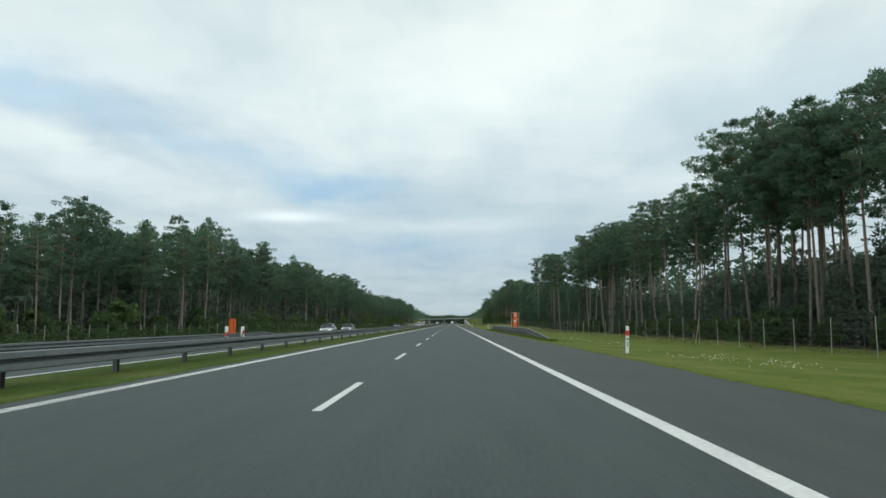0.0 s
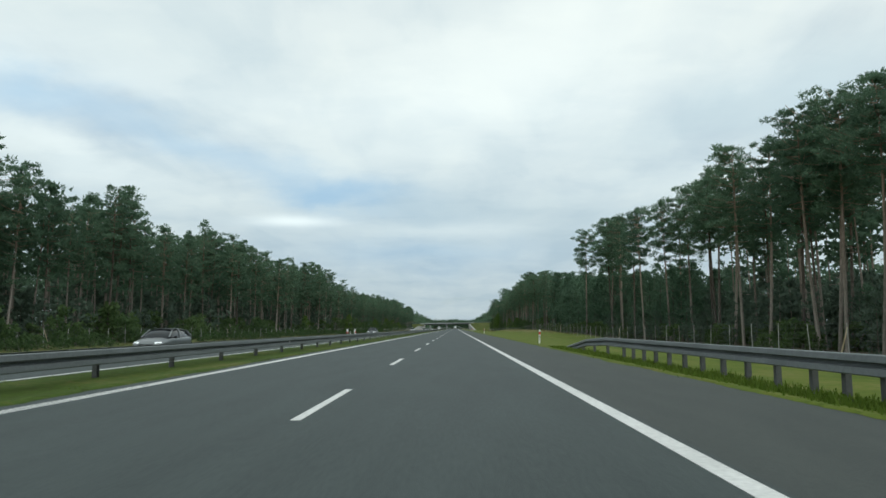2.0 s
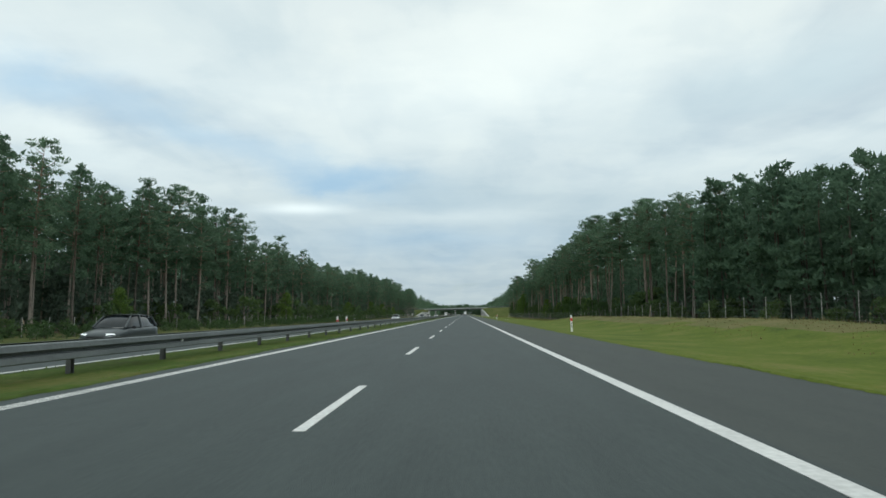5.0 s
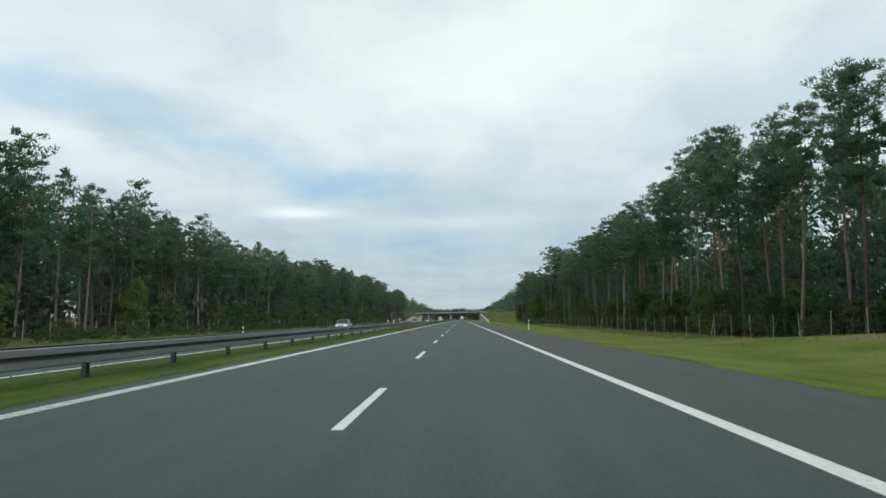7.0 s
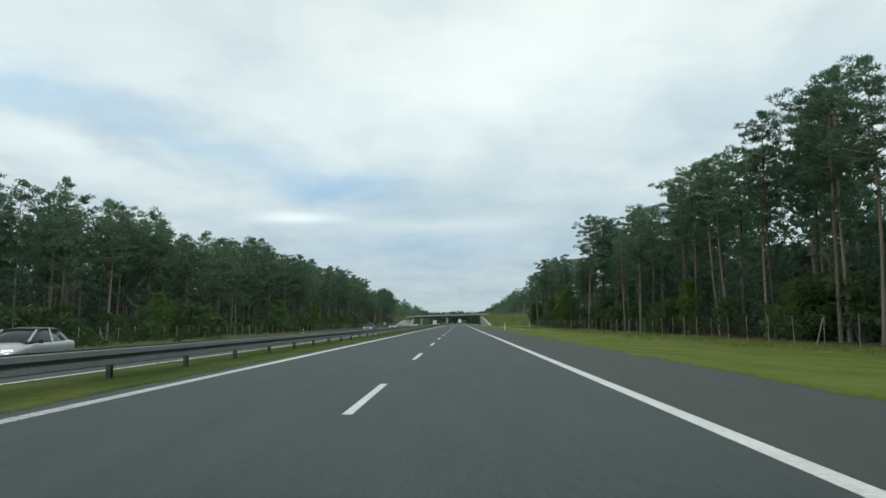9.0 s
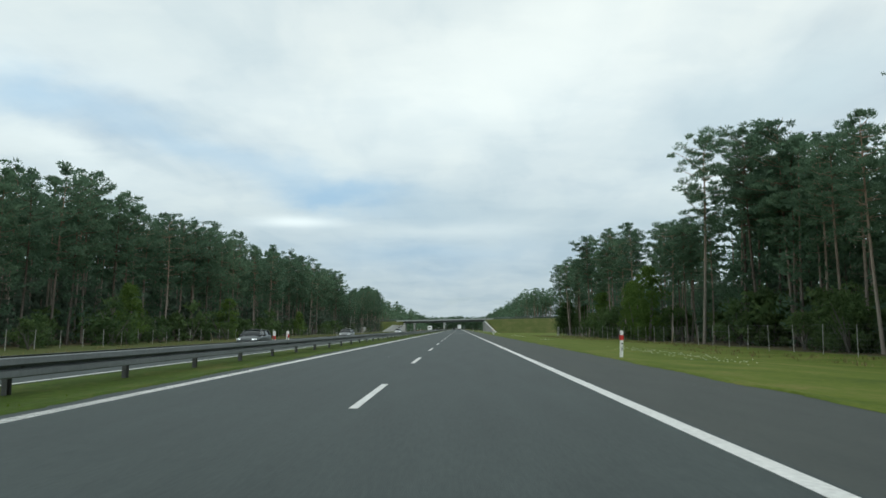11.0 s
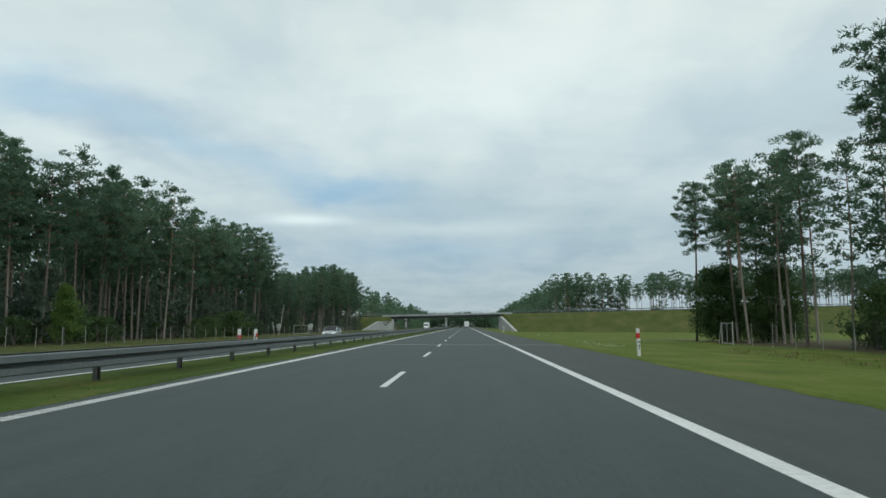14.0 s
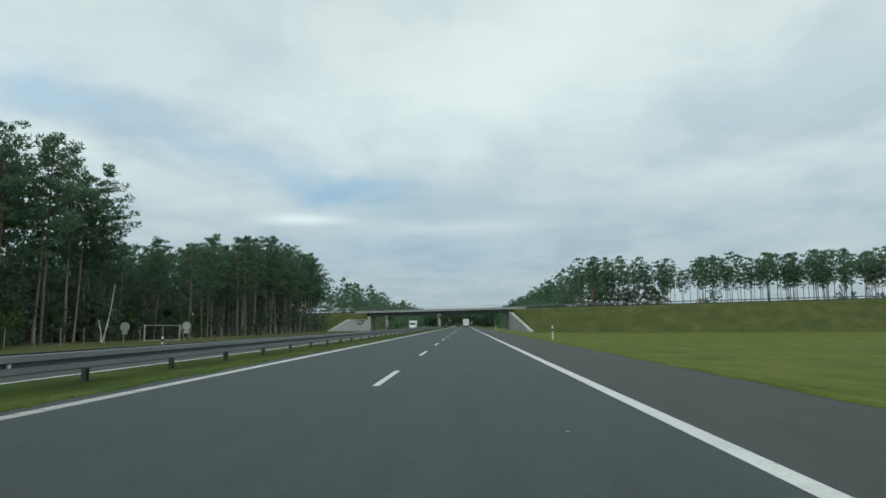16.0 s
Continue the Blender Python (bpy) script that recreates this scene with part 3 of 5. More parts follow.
for x0, x1 in ((22.0, 230.0), (-150.0, -35.5)):
    ob = thing("guard_rail", "galvanised steel guard rail along the top of the embankment", "guard rail", "embankment guard rails")
    n = 24
    v, f = [], []
    for k in range(n + 1):
        x = x0 + (x1 - x0) * k / n
        for o, u in w_profile(0.0):
            v.append((x, 795.6 - o, crest(x) + 0.6 + u))
    for j in range(n):
        for i in range(13):
            a = j * 14 + i
            f.append((a, a + 1, a + 15, a + 14))
    link("beam", mesh_of("beam", v, f, STEEL), ob)
    x = x0 + 1
    while x < x1:
        link("post", POST_ME, ob, m=pose(x, 795.75, crest(x) - 0.02))
        x += 4.0


# ---------------------------------------------------------------- foliage makers
def rng_of(seed):
    return np.random.RandomState(seed)


def leaf_cloud(rng, centres, radii, count, size, flat=0.5, slim=0.95):
    """Small random triangles and quads inside ellipsoids. Returns vertices, faces."""
    c = np.repeat(np.asarray(centres, float), count, axis=0)
    r = np.repeat(np.asarray(radii, float), count, axis=0)
    n = len(c)
    d = rng.normal(size=(n, 3))
    d /= np.linalg.norm(d, axis=1)[:, None]
    p = c + d * r * (rng.uniform(0.25, 1.0, (n, 1)) ** 0.6)
    u = rng.normal(size=(n, 3))
    u[:, 2] *= flat
    u /= np.linalg.norm(u, axis=1)[:, None]
    w = np.cross(u, rng.normal(size=(n, 3)))
    w /= np.linalg.norm(w, axis=1)[:, None]
    s = size * rng.uniform(0.6, 1.4, (n, 1))
    a, b = p - u * s, p + u * s
    e = p + w * s * slim
    verts = np.stack([a, b, e], axis=1).reshape(-1, 3)
    faces = np.arange(3 * n).reshape(-1, 3)
    return verts, faces


def joined(parts_list):
    vs, fs, k = [], [], 0
    for v, f in parts_list:
        vs.append(v)
        fs.append(f + k)
        k += len(v)
    return np.concatenate(vs), np.concatenate(fs)


def np_mesh(name, v, f, material):
    me = bpy.data.meshes.new(name)
    n, m, c = len(v), len(f), np.asarray(f).shape[1]
    me.vertices.add(n)
    me.vertices.foreach_set("co", np.asarray(v, np.float32).ravel())
    me.loops.add(c * m)
    me.loops.foreach_set("vertex_index", np.asarray(f, np.int32).ravel())
    me.polygons.add(m)
    me.polygons.foreach_set("loop_start", np.arange(0, c * m, c, dtype=np.int32))
    me.polygons.foreach_set("loop_total", np.full(m, c, np.int32))
    me.materials.append(material)
    me.update(calc_edges=True)
    me.validate()
    return me


def stem(rng, pts, radii, seg=7):
    """A tapered limb along pts, as quads."""
    v, f = [], []
    for (x, y, z), r in zip(pts, radii):
        for k in range(seg):
            a = 2 * math.pi * k / seg
            rr = r * (1 + 0.08 * rng.normal())
            v.append((x + rr * math.cos(a), y + rr * math.sin(a), z))
    for j in range(len(pts) - 1):
        for k in range(seg):
            a, b = j * seg + k, j * seg + (k + 1) % seg
            f.append((a, b, b + seg, a + seg))
    return np.array(v), np.array(f)


def limb(p, q, r, seg=3):
    p, q = np.asarray(p, float), np.asarray(q, float)
    d = q - p
    side = np.cross(d, (0, 0, 1.0))
    side /= np.linalg.norm(side) + 1e-6
    up = np.cross(side, d)
    up /= np.linalg.norm(up) + 1e-6
    mid = (p + q) / 2 - np.array((0, 0, 0.06)) * np.linalg.norm(d)
    v = []
    for c, rr in ((p, r), (mid, r * 0.7), (q, r * 0.3)):
        for k in range(seg):
            a = 2 * math.pi * k / seg
            v.append(c + rr * (math.cos(a) * side + math.sin(a) * up))
    f = [(j * seg + k, j * seg + (k + 1) % seg, (j + 1) * seg + (k + 1) % seg, (j + 1) * seg + k) for j in range(2) for k in range(seg)]
    return np.array(v), np.array(f)


def needle_cloud(rng, centres, radii, count, length, width):
    """Slender tufts of needles standing up and outwards all over flat pads. Returns vertices, faces."""
    c = np.repeat(np.asarray(centres, float), count, axis=0)
    r = np.repeat(np.asarray(radii, float), count, axis=0)
    n = len(c)
    d = rng.normal(size=(n, 3))
    d /= np.linalg.norm(d, axis=1)[:, None]
    p = c + d * r * (rng.uniform(0.12, 1.0, (n, 1)) ** 0.5)
    u = d * np.array((1.0, 1.0, 0.6)) + np.array((0, 0, 0.45)) + 0.55 * rng.normal(size=(n, 3))
    u /= np.linalg.norm(u, axis=1)[:, None]
    w = np.cross(u, rng.normal(size=(n, 3)))
    w /= np.linalg.norm(w, axis=1)[:, None] + 1e-6
    s = rng.uniform(0.6, 1.35, (n, 1))
    root = p - u * length * 0.4 * s
    verts = np.stack([root - w * width * s, root + w * width * s, p + u * length * 0.6 * s], axis=1).reshape(-1, 3)
    return verts, np.arange(3 * n).reshape(-1, 3)


def pine_parts(seed, height=18.0, crown_from=0.5, spread=2.6, whorls=13, per=74, needle=0.31, wide=0.049, dead=8, pad=0.66, limbs=True, seg=7, dome=0.5, full=1.0):
    """Trunk and crown arrays of a Scots pine: storeys of uneven limbs that carry flat pads of needles.
    dome: how blunt the top is; full: share of limbs that are in leaf."""
    rng = rng_of(seed)
    lean = rng.uniform(-0.035, 0.035, 2)
    bend = rng.uniform(-0.3, 0.3, 2)

    def axis_at(t):
        return np.array((lean[0] * height * t + bend[0] * math.sin(3.1 * t), lean[1] * height * t + bend[1] * math.sin(2.6 * t), height * t))

    ts = (-0.02, 0.0, 0.02, 0.15, 0.32, 0.5, 0.66, 0.8, 0.92, 0.985)
    base = 0.0073 * height
    rad = [base * k for k in (1.5, 1.35, 1.08, 0.95, 0.84, 0.7, 0.55, 0.38, 0.2, 0.06)]
    if seg < 6:
        ts, rad = ts[0::3], rad[0::3]
    wood = [stem(rng, [axis_at(t) for t in ts], rad, seg)]
    centres, radii = [], []
    lopside = rng.uniform(0, 6.28)
    for k in range(whorls):
        t = crown_from + (0.975 - crown_from) * (k + rng.uniform(0.1, 0.9)) / whorls
        rel = (t - crown_from) / (1 - crown_from)
        low = 0.45 + 0.55 * min(1.0, rel / 0.38)
        prof = low * max(0.12, 1 - max(0.0, (rel - 0.38) / 0.64) ** (1.3 + 2.2 * dome))
        turn = rng.uniform(0, 6.28)
        n = 4 if 0.2 < rel < 0.9 else 3
        for j in range(n):
            if rng.uniform() > full * (0.55 + 0.6 * min(1.0, rel / 0.25)):
                continue
            az = turn + 6.28 * j / n + rng.uniform(-0.6, 0.6)
            out = spread * prof * rng.uniform(0.45, 1.15) * (1 + 0.22 * math.cos(az - lopside))
            rise = rng.uniform(-0.22, 0.35) + 0.45 * rel
            a = axis_at(min(0.97, t + rng.uniform(-0.5, 0.5) * (1 - crown_from) / whorls))
            d = np.array((math.cos(az), math.sin(az), rise))
            if limbs and out > 0.8:
                wood.append(limb(a, a + d * out, 0.05 * base / 0.19 + 0.010))
            steps = max(1, int(round(out / (1.45 * pad))))
            for q in range(steps):
                f = (q + 1.0) / steps
                if f < 0.4 and rng.uniform() < 0.5 * (1 - rel):
                    continue
                sz = pad * rng.uniform(0.65, 1.25) * (0.75 + 0.25 * f)
                side = rng.normal(size=2) * 0.28 * f
                centres.append(a + d * out * f + np.array((side[0], side[1], 0.26 * rng.normal() - 0.05 * f)))
                radii.append((sz, sz, sz * rng.uniform(0.38, 0.66)))
    for k in range(3):
        centres.append(axis_at(0.985) + rng.normal(size=3) * np.array((0.25, 0.25, 0.15)))
        radii.append((pad * 0.6, pad * 0.6, pad * 0.42))
    for k in range(dead):
        t = rng.uniform(0.25, crown_from + 0.05)
        az = rng.uniform(0, 2 * math.pi)
        a = axis_at(t)
        ln = rng.uniform(0.5, 1.9)
        wood.append(limb(a, a + np.array((ln * math.cos(az), ln * math.sin(az), rng.uniform(-0.35, 0.2))), 0.022))
    return joined(wood), needle_cloud(rng, centres, radii, per, needle, wide)


def bush_parts(seed, height=3.0, width=2.2, tufts=26, per=40, leaf=0.13, stems=5):
    rng = rng_of(seed)
    wood, centres, radii = [], [], []
    for k in range(stems):
        az = rng.uniform(0, 2 * math.pi)
        o = width * rng.uniform(0.1, 0.55)
        h = height * rng.uniform(0.6, 0.95)
        pts = [(0.15 * math.cos(az) * j + o * math.cos(az) * (j / 3) ** 1.5, 0.15 * math.sin(az) * j + o * math.sin(az) * (j / 3) ** 1.5, h * j / 3) for j in range(4)]
        wood.append(stem(rng, pts, [0.018 * height, 0.014 * height, 0.009 * height, 0.003 * height], 5))
    for k in range(tufts):
        t = rng.uniform(0.08, 1.0)
        prof = math.sin(math.pi * min(1, 0.18 + 0.78 * t)) ** 0.7
        az, o = rng.uniform(0, 2 * math.pi), width * prof * rng.uniform(0.2, 1.0)
        centres.append((o * math.cos(az), o * math.sin(az), height * t * 0.93))
        s = rng.uniform(0.22, 0.42) * width
        radii.append((s, s, s * 0.75))
    return joined(wood), leaf_cloud(rng, centres, radii, per, leaf, 0.9)


def plant(kind, trunk_mat, leaf_mat, arrays, label, category, group, m):
    (tv, tf), (lv, lf) = arrays
    ob = thing(kind, label, category, group, m)
    link("trunk", np_mesh("trunk", tv, tf, trunk_mat), ob)
    link("crown", np_mesh("crown", lv, lf, leaf_mat), ob)
    return ob


def merged_stuff(name, entries, material_pair, label, category):
    """entries: (arrays, x, y, z, scale, turn). Wood and leaves of many plants, as two stuff objects under one."""
    ob = tagged(new(name), label, category, kind="stuff")
    for which, pname, material in ((0, "trunks", material_pair[0]), (1, "crowns", material_pair[1])):
        vs, fs, k = [], [], 0
        for arrays, x, y, z, s, turn in entries:
            v, f = arrays[which]
            c, si = math.cos(turn), math.sin(turn)
            w = v * s
            vs.append(np.stack((x + w[:, 0] * c - w[:, 1] * si, y + w[:, 0] * si + w[:, 1] * c, z + w[:, 2]), axis=1))
            fs.append(f + k)
            k += len(v)
        o = link(pname, np_mesh(pname, np.concatenate(vs), np.concatenate(fs), material), ob)
        o["kind"] = "stuff"
    return ob


# ---------------------------------------------------------------- forest
rnd = random.Random(11)
PINES = [pine_parts(sd, 20.0, cf, sp, wh, dome=dm, full=fu) for sd, cf, sp, wh, dm, fu in
         ((1, 0.50, 2.7, 13, 0.5, 1.0), (2, 0.56, 3.1, 15, 0.9, 1.0), (3, 0.44, 2.5, 13, 0.25, 1.0), (4, 0.57, 2.8, 13, 0.6, 0.9), (5, 0.50, 3.1, 13, 0.8, 1.0), (6, 0.42, 2.4, 13, 0.4, 1.0))]
FARTHER = [pine_parts(sd, 20.0, cf, sp, whorls=13, per=40, needle=0.38, wide=0.092, dead=3, pad=0.86, dome=dm, seg=6) for sd, cf, sp, dm in
           ((11, 0.36, 3.2, 0.25), (12, 0.44, 3.4, 0.6), (13, 0.32, 2.9, 0.05), (14, 0.40, 3.4, 0.4), (15, 0.36, 2.9, 0.15))]
CHEAP = [pine_parts(sd, 20.0, cf, sp, whorls=10, per=8, needle=0.72, wide=0.235, dead=0, pad=1.05, limbs=False, seg=5) for sd, cf, sp in ((21, 0.44, 3.0), (22, 0.50, 3.1), (23, 0.40, 2.8), (24, 0.53, 3.2))]
DENSE = [pine_parts(sd, 10.0, 0.05, 3.2, whorls=8, per=5, needle=0.92, wide=0.33, dead=0, pad=1.05, limbs=False, seg=4) for sd in (31, 32, 33)]
YOUNG_PINE = [pine_parts(sd, 12.0, 0.06, 2.0, whorls=14, per=14, needle=0.44, wide=0.12, dead=0, pad=0.72, limbs=False, seg=5, dome=0.05) for sd in (35, 36, 37)]
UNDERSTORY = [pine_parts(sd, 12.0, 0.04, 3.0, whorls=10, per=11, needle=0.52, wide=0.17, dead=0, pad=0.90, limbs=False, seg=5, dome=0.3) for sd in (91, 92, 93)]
SCRUB = [bush_parts(sd, 3.0, 1.7, 18, 24, 0.22) for sd in (44, 45, 46)]
BUSH = [bush_parts(sd, 3.0, 1.7, 24, 76, 0.105) for sd in (41, 42, 43)]
FAR_BUSH = [bush_parts(sd, 3.0, 1.7, 20, 32, 0.17) for sd in (47, 48)]
OAK = bush_parts(51, 8.0, 3.4, 150, 130, 0.125, 6)
BIRCH = [bush_parts(sd, 8.0, 2.1, 74, 100, 0.105, 2) for sd in (61, 62)]
RIGHT_TOPS = ((-40, 17), (34, 17), (38, 18.6), (47, 18.5), (57, 21), (64, 20.6), (68, 18.6), (71, 17.6), (79, 19.8), (86, 18.4), (97, 19), (108, 18.8), (131, 19.2), (145, 19.5), (152, 19.0), (162, 18.0), (171, 19.6), (250, 15.5), (256, 16.5), (275, 18), (296, 21.6),
              (307, 19.5), (313, 19), (320, 22.4), (329, 21.6), (340, 21), (352, 18), (366, 20.6), (391, 19.6), (430, 19.4), (436, 17.4), (443, 18), (451, 20.6), (462, 22), (471, 18.4), (475, 15.5), (484, 17.5), (496, 17.8), (505, 18.4), (514, 20.4), (518, 19.0), (521, 15.5), (527, 16.0), (533, 19.0), (560, 20))
LEFT_TOPS = ((-20, 14), (61, 14.5), (66, 12.8), (75, 17.6), (96, 16.8), (102, 18), (111, 20.4), (127, 21), (140, 19.6), (150, 19), (161, 22.4), (169, 18.8), (177, 18.2), (190, 21.4), (204, 21.4), (221, 20), (227, 18.6), (235, 20.8), (246, 18.8), (259, 19), (278, 21.8), (320, 21),
             (329, 16.5), (335, 20.4), (350, 18), (355, 19.6), (366, 18), (426, 18.2), (456, 18.4), (470, 21.6), (487, 20.3), (519, 21.2), (552, 21.6), (579, 22), (600, 23.4), (606, 20), (631, 22.8), (647, 22.4),
             (650, 21), (656, 14.3), (672, 15), (693, 18.4), (715, 21.2), (762, 23), (774, 21), (790, 17.2))


def tops(stops, y):
    return float(np.interp(y, [a for a, b in stops], [b for a, b in stops]))


def thicket(y):
    """Height of the closed young growth behind the near forest edge."""
    return 6.0 + 5.4 * smooth01(85, 195, y) + 4.2 * smooth01(205, 252, y) - 4.5 * smooth01(262, 300, y) - 4.0 * smooth01(480, 530, y)


PINE_LABEL = "tall Scots pine, bare brown trunk, dark green crown"
near_pines = [plant("pine_tree", BARK, NEEDLES, a, PINE_LABEL, "tree", "pines at the forest edge", pose(EDGE_R + 3 + k, -40 - 3 * k, -0.5))
              for k, a in enumerate(PINES)]
far_pines = [plant("pine_tree", BARK, NEEDLES, a, PINE_LABEL, "tree", "pines beyond the oncoming carriageway", pose(EDGE_L - 3 - k, -20 - 3 * k, -0.6))
             for k, a in enumerate(FARTHER)]


def put(master, x, y, s, turn):
    return copy_thing(master, Matrix.Translation((x, y, ground_z(x, y) - 0.05)) @ Matrix.Rotation(turn, 4, "Z") @ Matrix.Diagonal((s, s, s, 1)))


# lone tall pines standing over the plantation
for x, y, h, k in ((28.2, 202.3, 21.2, 1), (33.0, 200.0, 21.0, 2), (32.5, 197.0, 21.5, 5), (29.8, 187.6, 20.6, 4), (29.6, 185.0, 21.0, 3), (30.4, 182.0, 20.6, 1),
                   (29.3, 177.0, 20.2, 0), (29.6, 171.0, 19.2, 2), (30.2, 550.8, 18.3, 3), (30.7, 536.0, 20.0, 1), (29.5, 561.0, 18.0, 4), (30.8, 567.0, 19.8, 3), (29.0, 575.0, 19.2, 1),
                   (33.0, 573.0, 19.0, 3), (34.5, 579.0, 18.0, 0), (30.0, 329.5, 22.6, 1), (30.5, 338.0, 21.0, 4), (30.0, 367.0, 21.0, 2), (29.5, 533.5, 21.5, 1), (30.6, 528.5, 17.5, 4), (29.6, 512.0, 20.0, 2), (30.8, 508.5, 20.5, 5), (30.0, 115.0, 19.6, 4), (31.5, 111.0, 19.4, 1), (29.4, 119.0, 18.5, 5), (33.0, 118.5, 19.0, 1), (32.4, 123.5, 18.8, 4), (34.0, 128.0, 18.6, 1), (33.2, 133.5, 18.2, 0), (34.5, 139.0, 18.0, 4), (28.8, 42.5, 17.5, 1), (30.6, 46.0, 18.5, 4), (29.0, 49.5, 20.0, 0), (31.8, 52.0, 20.5, 2), (29.6, 56.0, 21.5, 5),
                   (32.5, 44.0, 19.0, 3), (33.4, 58.0, 21.0, 1), (30.2, 38.5, 18.5, 2), (33.0, 48.5, 20.0, 0), (29.6, 466.5, 24.8, 4), (31.5, 459.5, 23.6, 1), (32.5, 451.0, 21.5, 4), (34.5, 463.0, 21.0, 1), (33.0, 455.5, 20.5, 5), (29.6, 320.0, 22.5, 3),
                   (31.5, 468.5, 16.0, 2), (29.6, 472.0, 15.5, 0), (31.5, 474.0, 15.0, 3), (29.8, 479.0, 16.0, 5)):
    put(near_pines[k], x, y, h / 20, rnd.uniform(0, 6.28))
y = -25.0
while y < 530:
    if not (163 < y < 252 or 325 < y < 333 or 456 < y < 472):
        put(near_pines[(0, 1, 3, 4)[rnd.randrange(4)] if y < 150 else rnd.randrange(6)], EDGE_R + rnd.uniform(0.5, 4.5) + 1.2 * smooth01(340, 500, y), y, tops(RIGHT_TOPS, y) / 20 * rnd.uniform(0.90, 1.03), rnd.uniform(0, 6.28))
    y += rnd.uniform(2.9, 5.6)
y, behind = -10.0, []
while y < 790:
    x, h, turn = EDGE_L - rnd.uniform(0.5, 5.5), tops(LEFT_TOPS, y) / 20 * rnd.uniform(0.91, 1.04), rnd.uniform(0, 6.28)
    if y < 670 and x > EDGE_L - 3.3:
        put(far_pines[rnd.randrange(5)], x, y, h, turn)
    else:
        behind.append((FARTHER[rnd.randrange(5)], x, y, ground_z(x, y) - 0.05, h, turn))
    y += rnd.uniform(2.5, 4.7)
y = 0.0
while y < 100:
    put(near_pines[(1, 3, 4)[rnd.randrange(3)]], EDGE_R + rnd.uniform(5.0, 8.5), y, tops(RIGHT_TOPS, y) / 20 * rnd.uniform(0.88, 1.02), rnd.uniform(0, 6.28))
    y += rnd.uniform(4.5, 8.0)
back = behind


def add(store, kinds, x, y, s, sink=0.1, chance=rnd):
    store.append((kinds[chance.randrange(len(kinds))], x, y, ground_z(x, y) - sink, s, chance.uniform(0, 6.28)))


for k in range(300):
    y = rnd.uniform(-30, 572)
    if 150 < y < 245 or (y < 160 and k % 3) or (y > 522 and k % 2):
        continue
    add(back, CHEAP[1::2] if y < 160 else FARTHER if y > 522 else CHEAP, EDGE_R + rnd.uniform(4.5, 9 if y > 530 or y < 125 else 32), y, tops(RIGHT_TOPS, y) / 20 * rnd.uniform(0.8, 0.98))
for k in range(460):
    y = rnd.uniform(-10, 785)
    add(back, CHEAP, EDGE_L - rnd.uniform(5, 30), y, tops(LEFT_TOPS, y) / 20 * rnd.uniform(0.8, 0.98))
for k in range(270):
    y = rnd.uniform(0, 785)
    add(back, CHEAP, EDGE_L - rnd.uniform(4, 11), y, tops(LEFT_TOPS, y) / 20 * rnd.uniform(0.80, 0.97))
for k in range(34):
    y = rnd.uniform(415, 472)
    add(back, CHEAP, EDGE_R + rnd.uniform(6, 12), y, tops(RIGHT_TOPS, y) / 20 * rnd.uniform(0.75, 0.95))
filling = random.Random(5)
for k in range(36):
    y = filling.uniform(116, 150) if k < 14 else filling.uniform(436, 478)
    add(back, CHEAP, EDGE_R + filling.uniform(9, 20), y, tops(RIGHT_TOPS, y) / 20 * filling.uniform(0.66, 0.9), 0.1, filling)
# the forest goes on behind its edges
SPARSE = [pine_parts(sd, 20.0, cf, 3.4, whorls=8, per=2, needle=1.9, wide=0.6, dead=0, pad=1.3, limbs=False, seg=4) for sd, cf in ((101, 0.45), (102, 0.5))]
for k in range(750):
    if k % 3:
        add(back, SPARSE, EDGE_L - rnd.uniform(30, 120), rnd.uniform(-40, 780), rnd.uniform(0.8, 1.0))
    else:
        add(back, SPARSE, EDGE_R + rnd.uniform(32, 120), rnd.uniform(125, 465), rnd.uniform(0.75, 0.95))
merged_stuff("pine_forest", back, (BARK, NEEDLES), "dense stand of tall dark pines behind the forest edge", "forest")

under = []
for k in range(340):
    y = rnd.uniform(-30, 535)
    if y < 112 or 150 < y < 262 and k % 3:
        continue
    add(under, DENSE, EDGE_R + rnd.uniform(11, 24), y, thicket(y) / 10 * rnd.uniform(0.75, 1.0), 0.3)
for k in range(520):
    y = rnd.uniform(-10, 785)
    add(under, DENSE, EDGE_L - rnd.uniform(11, 30), y, rnd.uniform(0.7, 1.2), 0.3)
for k in range(330):
    y = rnd.uniform(-5, 660)
    add(under, DENSE, EDGE_L - rnd.uniform(2.5, 10.0), y, rnd.uniform(0.35, 0.85), 0.3)
for k in range(80):
    y = rnd.uniform(605, 785)
    add(under, UNDERSTORY, EDGE_L - rnd.uniform(3.5 if 628 < y < 662 else 0.5, 6.5), y, rnd.uniform(0.40, 0.72), 0.3)
for k in range(200):
    y = rnd.uniform(-10, 700)
    add(under, DENSE, EDGE_L - rnd.uniform(24, 44), y, rnd.uniform(0.9, 1.3), 0.3)
for k in range(260):
    y = rnd.uniform(-10, 165)
    add(under, DENSE, EDGE_R + rnd.uniform(6, 18), y, rnd.uniform(0.50, 0.66), 0.3)
for k in range(60):
    y = rnd.uniform(-5, 200)
    add(under, UNDERSTORY, EDGE_R + rnd.uniform(1.0, 4.0), y, rnd.uniform(0.20, 0.42), 0.3)
for k in range(130):
    y = rnd.uniform(0, 130)
    add(under, UNDERSTORY, EDGE_R + rnd.uniform(3.5, 14), y, rnd.uniform(0.38, 0.56), 0.3)
for k in range(45):
    y = rnd.uniform(18, 78)
    add(under, UNDERSTORY, EDGE_R + rnd.uniform(7, 13), y, rnd.uniform(0.55, 0.72), 0.3)
